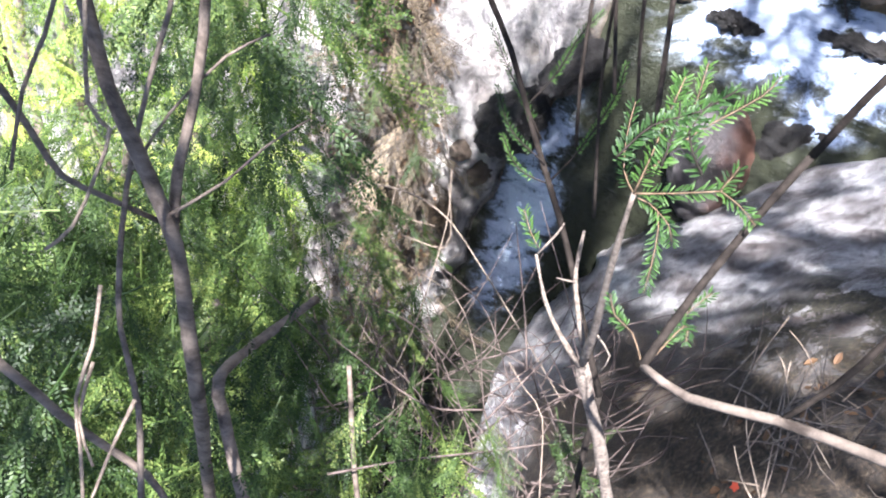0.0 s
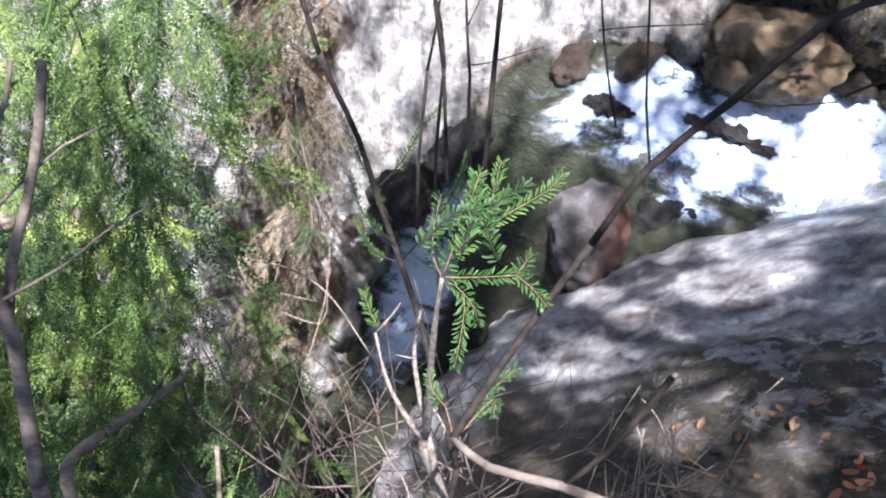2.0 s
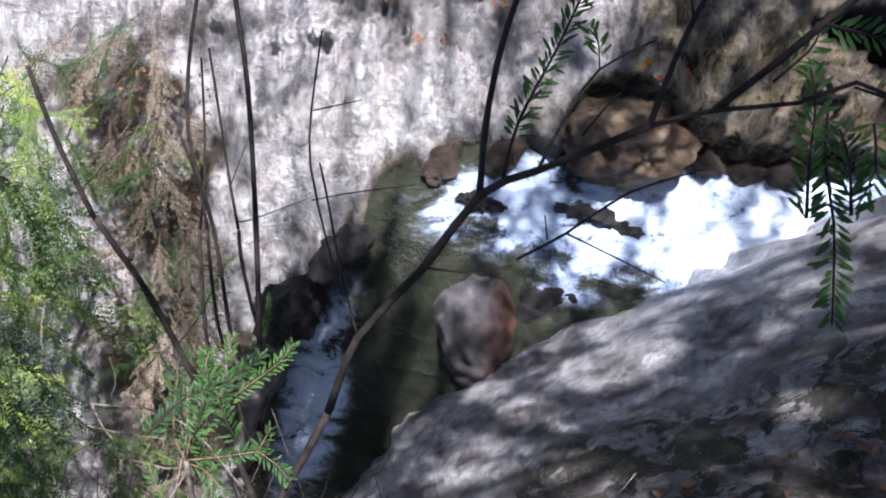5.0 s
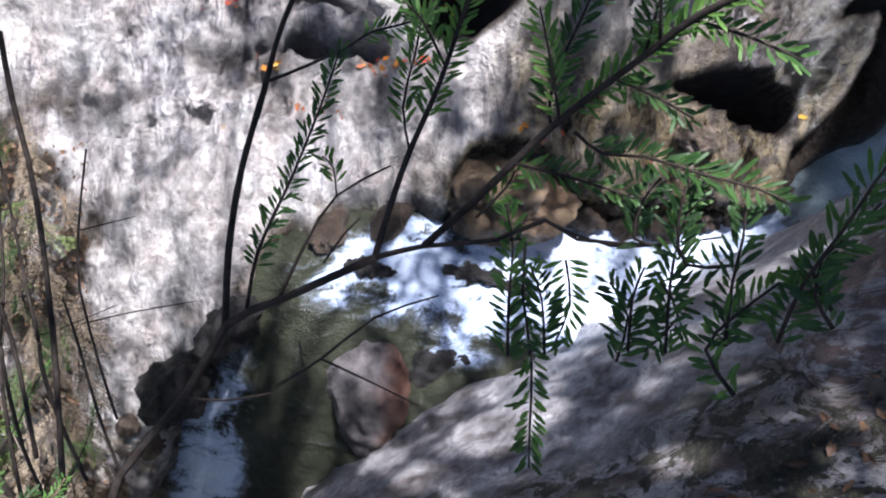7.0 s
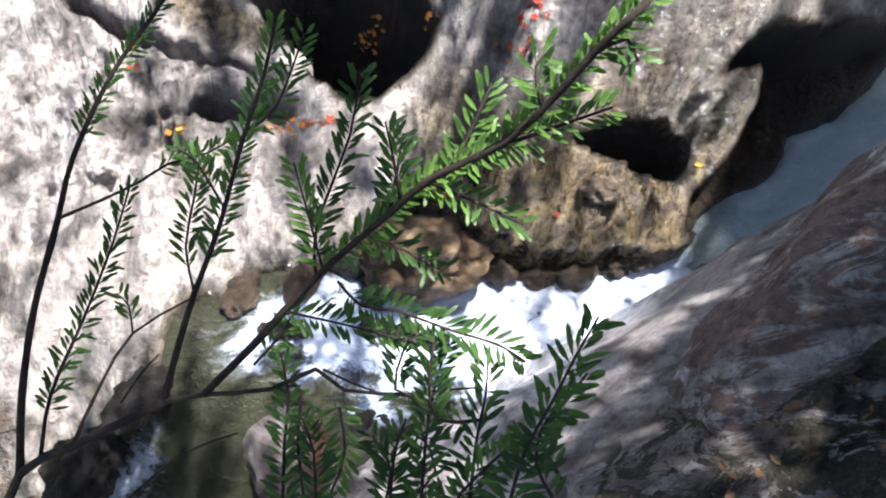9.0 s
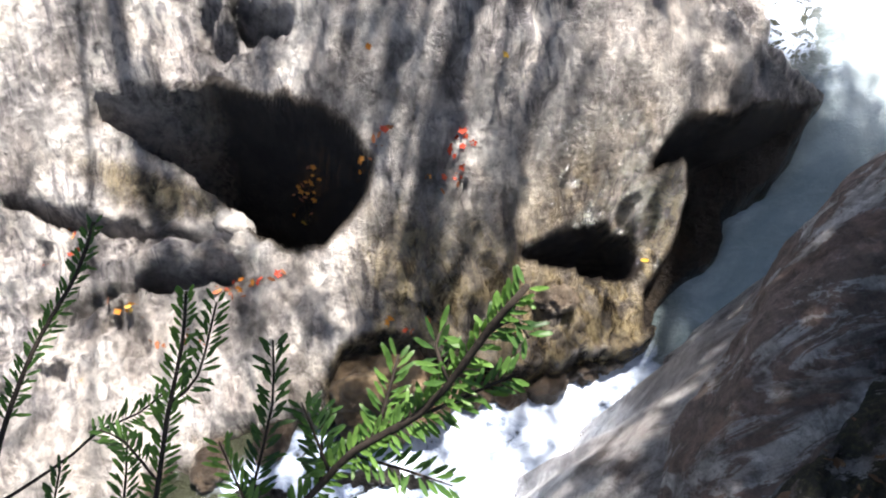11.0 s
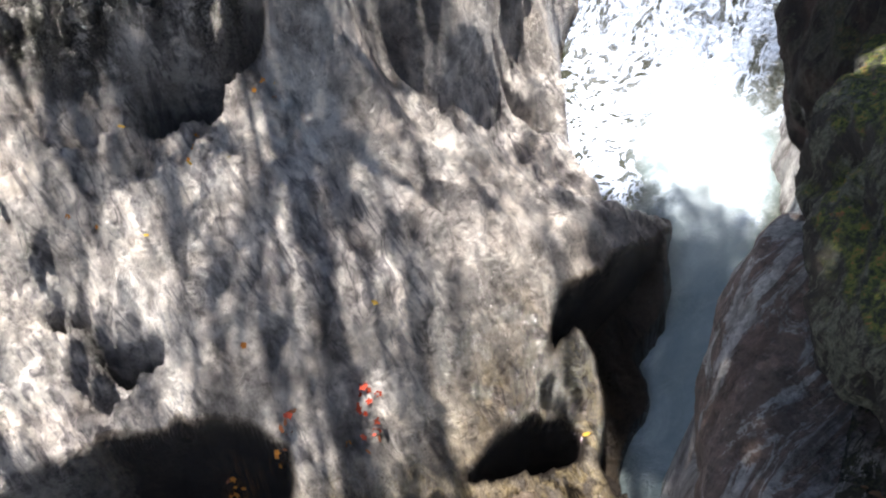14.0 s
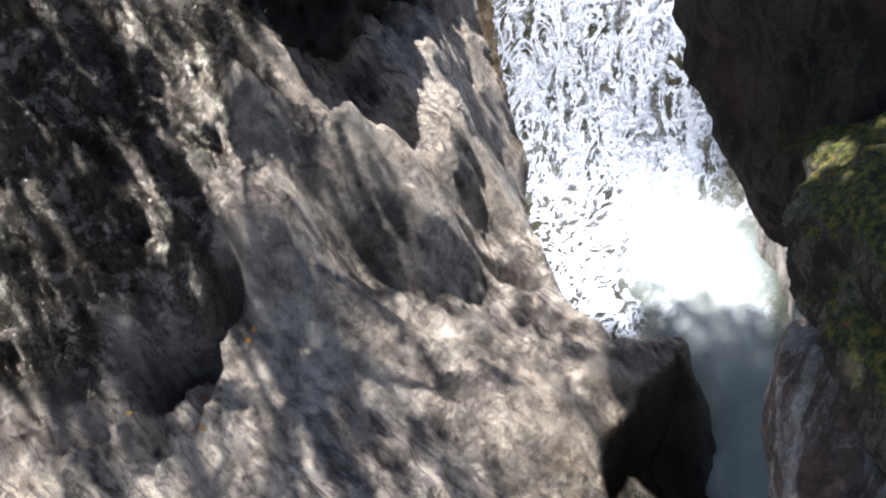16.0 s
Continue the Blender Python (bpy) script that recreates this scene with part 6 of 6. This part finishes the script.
for k, (x, y, z, a, b, c) in enumerate([(1.75, 1.86, 0.04, 0.20, 0.12, 0.13), (2.08, 1.78, 0.02, 0.17, 0.11, 0.12), (2.42, 1.80, 0.05, 0.22, 0.12, 0.15), (2.76, 1.86, 0.07, 0.16, 0.13, 0.17), (3.02, 1.90, 0.12, 0.18, 0.12, 0.20),
                                        (0.16, 1.86, 0.02, 0.26, 0.12, 0.09), (-0.35, 1.76, -0.02, 0.22, 0.12, 0.09)]):
    boulder("shore_stone", "wet brown stone at the foaming pool's edge", STONE_SHORE, (x, y, z), (a, b, c), 0.2 * k, 0.0, 20 + k, 0.28, 4, 2.2)
boulder("brown_stone", "small brown stone on the slab's edge", STONE_BROWN, (-2.12, 0.28, ground_z(-2.12, 0.28) + 0.03), (0.10, 0.09, 0.11), 0.2, 0.0, 8, 0.2, 4, 2.0)
boulder("brown_stone", "small brown stone on the slab's edge", STONE_BROWN, (-1.92, 0.12, ground_z(-1.92, 0.12) + 0.02), (0.14, 0.10, 0.09), 0.9, 0.0, 9, 0.2, 4, 2.0)


def leaf_mesh(kind, mat):
    """A curled dry leaf with a pointed tip, lobed for kind 1, and its stalk."""
    n, ring = 14, []
    for k in range(n):
        a = 2 * math.pi * k / n
        r = 1 + (0.33 * math.cos(5 * a) if kind else 0.12 * math.cos(2 * a) + 0.1 * math.cos(a))
        x, y = 0.045 * r * math.cos(a), (0.036 if kind else 0.026) * r * math.sin(a)
        ring.append((x, y, 0.006 + 7.0 * y * y + 3.0 * x * x))
    verts = [(0, 0, 0.006)] + ring + [(-0.04, 0.0012, 0.012), (-0.04, -0.0012, 0.012), (-0.085, 0, 0.02)]
    faces = [(0, 1 + k, 1 + (k + 1) % n) for k in range(n)] + [(n + 1, n + 2, n + 3)]
    return mesh_from("fallen_leaf", verts, faces, mat)


def dry_leaf_material(name, a, b_):
    return leaf_material(name, [(0.2, a), (0.8, b_)], 0.5, 0.3)


LEAVES = {"red": (leaf_mesh(1, dry_leaf_material("red_leaf", (0.36, 0.04, 0.02), (0.52, 0.09, 0.05))), "fallen scarlet maple leaf lying on the rock"),
          "orange": (leaf_mesh(1, dry_leaf_material("orange_leaf", (0.55, 0.20, 0.04), (0.70, 0.30, 0.06))), "fallen orange maple leaf curled on the rock"),
          "yellow": (leaf_mesh(0, dry_leaf_material("yellow_leaf", (0.60, 0.36, 0.06), (0.75, 0.50, 0.12))), "fallen yellow beech leaf on pale rock"),
          "brown": (leaf_mesh(0, dry_leaf_material("brown_leaf", (0.20, 0.07, 0.04), (0.42, 0.17, 0.09))), "fallen brown leaf on the rock")}


def fallen(kind, spots, seed):
    rng = random.Random(seed)
    for x, y in spots:
        me, label = LEAVES[kind]
        e = 0.03
        gxs, gys = (ground_z(x + e, y) - ground_z(x - e, y)) / (2 * e), (ground_z(x, y + e) - ground_z(x, y - e)) / (2 * e)
        up = Vector((-max(-1.5, min(1.5, gxs)), -max(-1.5, min(1.5, gys)), 1)).normalized()
        q = Vector((0, 0, 1)).rotation_difference(up) @ Euler((rng.gauss(0, 0.2), rng.gauss(0, 0.2), rng.uniform(0, 6.3))).to_quaternion()
        ob = new("fallen_leaf", me)
        ob.matrix_basis = Matrix.LocRotScale(Vector((x, y, ground_z(x, y) - 0.002)), q, Vector([rng.uniform(0.4, 0.75)] * 3))
        tagged(ob, label, "leaf", "fallen leaves on the slab")



def leaf_litter(count, seed):
    """Dry leaves and bits strewn over the near bank and under the brush."""
    rng = random.Random(seed)
    xs, ys = [], []
    while len(xs) < count:
        if rng.random() < 0.72:
            x, y = rng.uniform(-0.9, 2.6), rng.uniform(-1.9, 0.6)
            if y > np.interp(x, LEDGE_X, LEDGE_Y) - 0.3:
                continue
        else:
            x, y = rng.uniform(-3.3, -2.3), rng.uniform(-2.0, 2.6)
        xs.append(x)
        ys.append(y)
    e = 0.03
    ax, ay = np.array(xs), np.array(ys)
    z, zx, zy = land(ax, ay)[0], land(ax + e, ay)[0], land(ax, ay + e)[0]
    verts, faces = [], []
    for x, y, h, hx, hy in zip(xs, ys, z, zx, zy):
        up = Vector((max(-1.2, min(1.2, (h - hx) / e)), max(-1.2, min(1.2, (h - hy) / e)), 1)).normalized()
        q = Vector((0, 0, 1)).rotation_difference(up) @ Euler((rng.gauss(0, 0.3), rng.gauss(0, 0.3), rng.uniform(0, 6.3))).to_quaternion()
        s = rng.uniform(0.015, 0.042)
        w = s * rng.uniform(0.25, 0.7)
        n = len(verts)
        verts += [Vector((x, y, h + 0.004)) + q @ Vector(c) for c in ((-s, 0, 0.3 * w), (-0.2 * s, -w, 0.25 * w), (0.6 * s, -0.7 * w, 0.3 * w), (s, 0, 0.1 * w), (0.6 * s, 0.7 * w, 0.4 * w), (-0.2 * s, w, 0.3 * w), (0.1 * s, 0, 0))]
        faces += [(n + 6, n + k, n + (k + 1) % 6) for k in range(6)]
    mat = leaf_material("dry_litter", [(0.1, (0.03, 0.018, 0.012)), (0.45, (0.12, 0.065, 0.035)), (0.75, (0.17, 0.10, 0.055)), (0.95, (0.22, 0.09, 0.045))], 0.6, 0.2)
    tagged(new("leaf_litter", mesh_from("leaf_litter", verts, faces, mat, True)), "brown dry leaves strewn over the bank", "leaf litter", kind="stuff")


leaf_litter(1500, 17)

fallen("yellow", [(1.50, 4.97), (1.73, 4.76), (2.10, 3.55), (3.21, 2.38), (1.03, 4.92), (1.24, 5.58), (1.72, 4.76), (0.92, 5.76), (2.20, 4.87), (2.10, 3.55), (-0.75, 2.94), (-1.20, 2.56), (0.73, 3.84), (-0.76, 2.96)], 1)
fallen("orange", [(0.81, 3.84), (0.76, 3.87), (0.82, 3.81), (0.72, 3.89), (0.77, 3.85), (0.70, 3.91), (0.86, 3.79), (1.13, 3.54), (1.13, 3.52), (-0.02, 2.89), (0.10, 2.96), (0.18, 2.91), (-0.74, 2.97), (1.14, 2.36), (-0.86, 3.00), (0.64, 5.40), (0.78, 5.26), (1.25, 4.00), (1.14, 3.54), (0.82, 3.84), (0.82, 3.80), (0.65, 3.91), (0.80, 3.84), (2.08, 4.94), (2.17, 4.84), (2.15, 4.92), (1.62, 5.17), (1.51, 5.01), (1.67, 5.23), (1.25, 4.00), (1.58, 3.22), (1.11, 2.35), (0.07, 2.91), (-1.15, 3.73), (-1.09, 3.12), (-0.78, 2.95), (-0.08, 2.88)], 2)
fallen("red", [(1.79, 3.34), (1.74, 3.31), (1.81, 3.26), (1.76, 3.24), (1.81, 3.17), (1.69, 3.18), (1.30, 3.61), (1.32, 3.58), (-1.12, 3.72), (-1.10, 3.57), (-0.03, 2.93), (0.04, 2.95), (-1.17, 3.55), (2.08, 2.10), (1.80, 3.14), (1.84, 3.32), (1.74, 3.29), (2.10, 2.10), (1.32, 3.62), (1.76, 3.18), (1.82, 3.34), (1.75, 3.13), (0.24, 2.89), (0.37, 2.87), (-1.14, 3.58), (-1.39, 3.53), (1.40, 2.28), (1.22, 2.26), (1.89, 3.26), (-0.75, 3.09), (0.22, 2.87), (0.30, 2.87), (0.90, -0.60), (0.08, -1.15)], 3)
fallen("brown", [(0.25, 2.94), (0.32, 2.86), (0.41, 2.88), (-0.04, 3.04), (-0.09, 2.94), (1.23, 3.59), (1.28, 3.60), (1.36, 3.59), (0.80, 3.80), (0.72, 3.88), (1.28, 2.24), (-0.25, 2.57), (-0.36, 2.66), (-1.10, 3.48), (-1.19, 3.85), (1.68, 3.11), (1.57, 3.22), (1.76, 3.08), (0.86, -0.62), (0.90, -0.57), (0.89, -0.64), (0.80, -0.70), (1.25, 3.56), (1.58, 3.22), (0.73, 3.89), (0.75, 3.86), (0.66, 3.93), (0.78, 3.87), (-0.04, 2.89), (0.16, 2.90), (0.30, 2.88), (1.34, 3.59), (1.24, 3.53), (1.29, 3.54), (-0.28, 2.62), (-0.40, 2.65), (-0.91, 3.05), (-1.14, 3.51), (0.41, 2.88), (-0.00, 2.84), (-0.10, 2.88), (1.19, 3.48), (-0.68, 2.89), (-0.59, 2.63), (-0.35, 2.70), (-1.24, 2.54), (-0.64, 2.69), (-0.55, 2.62), (0.09, 2.84), (0.84, -0.66), (0.92, -0.62)], 4)
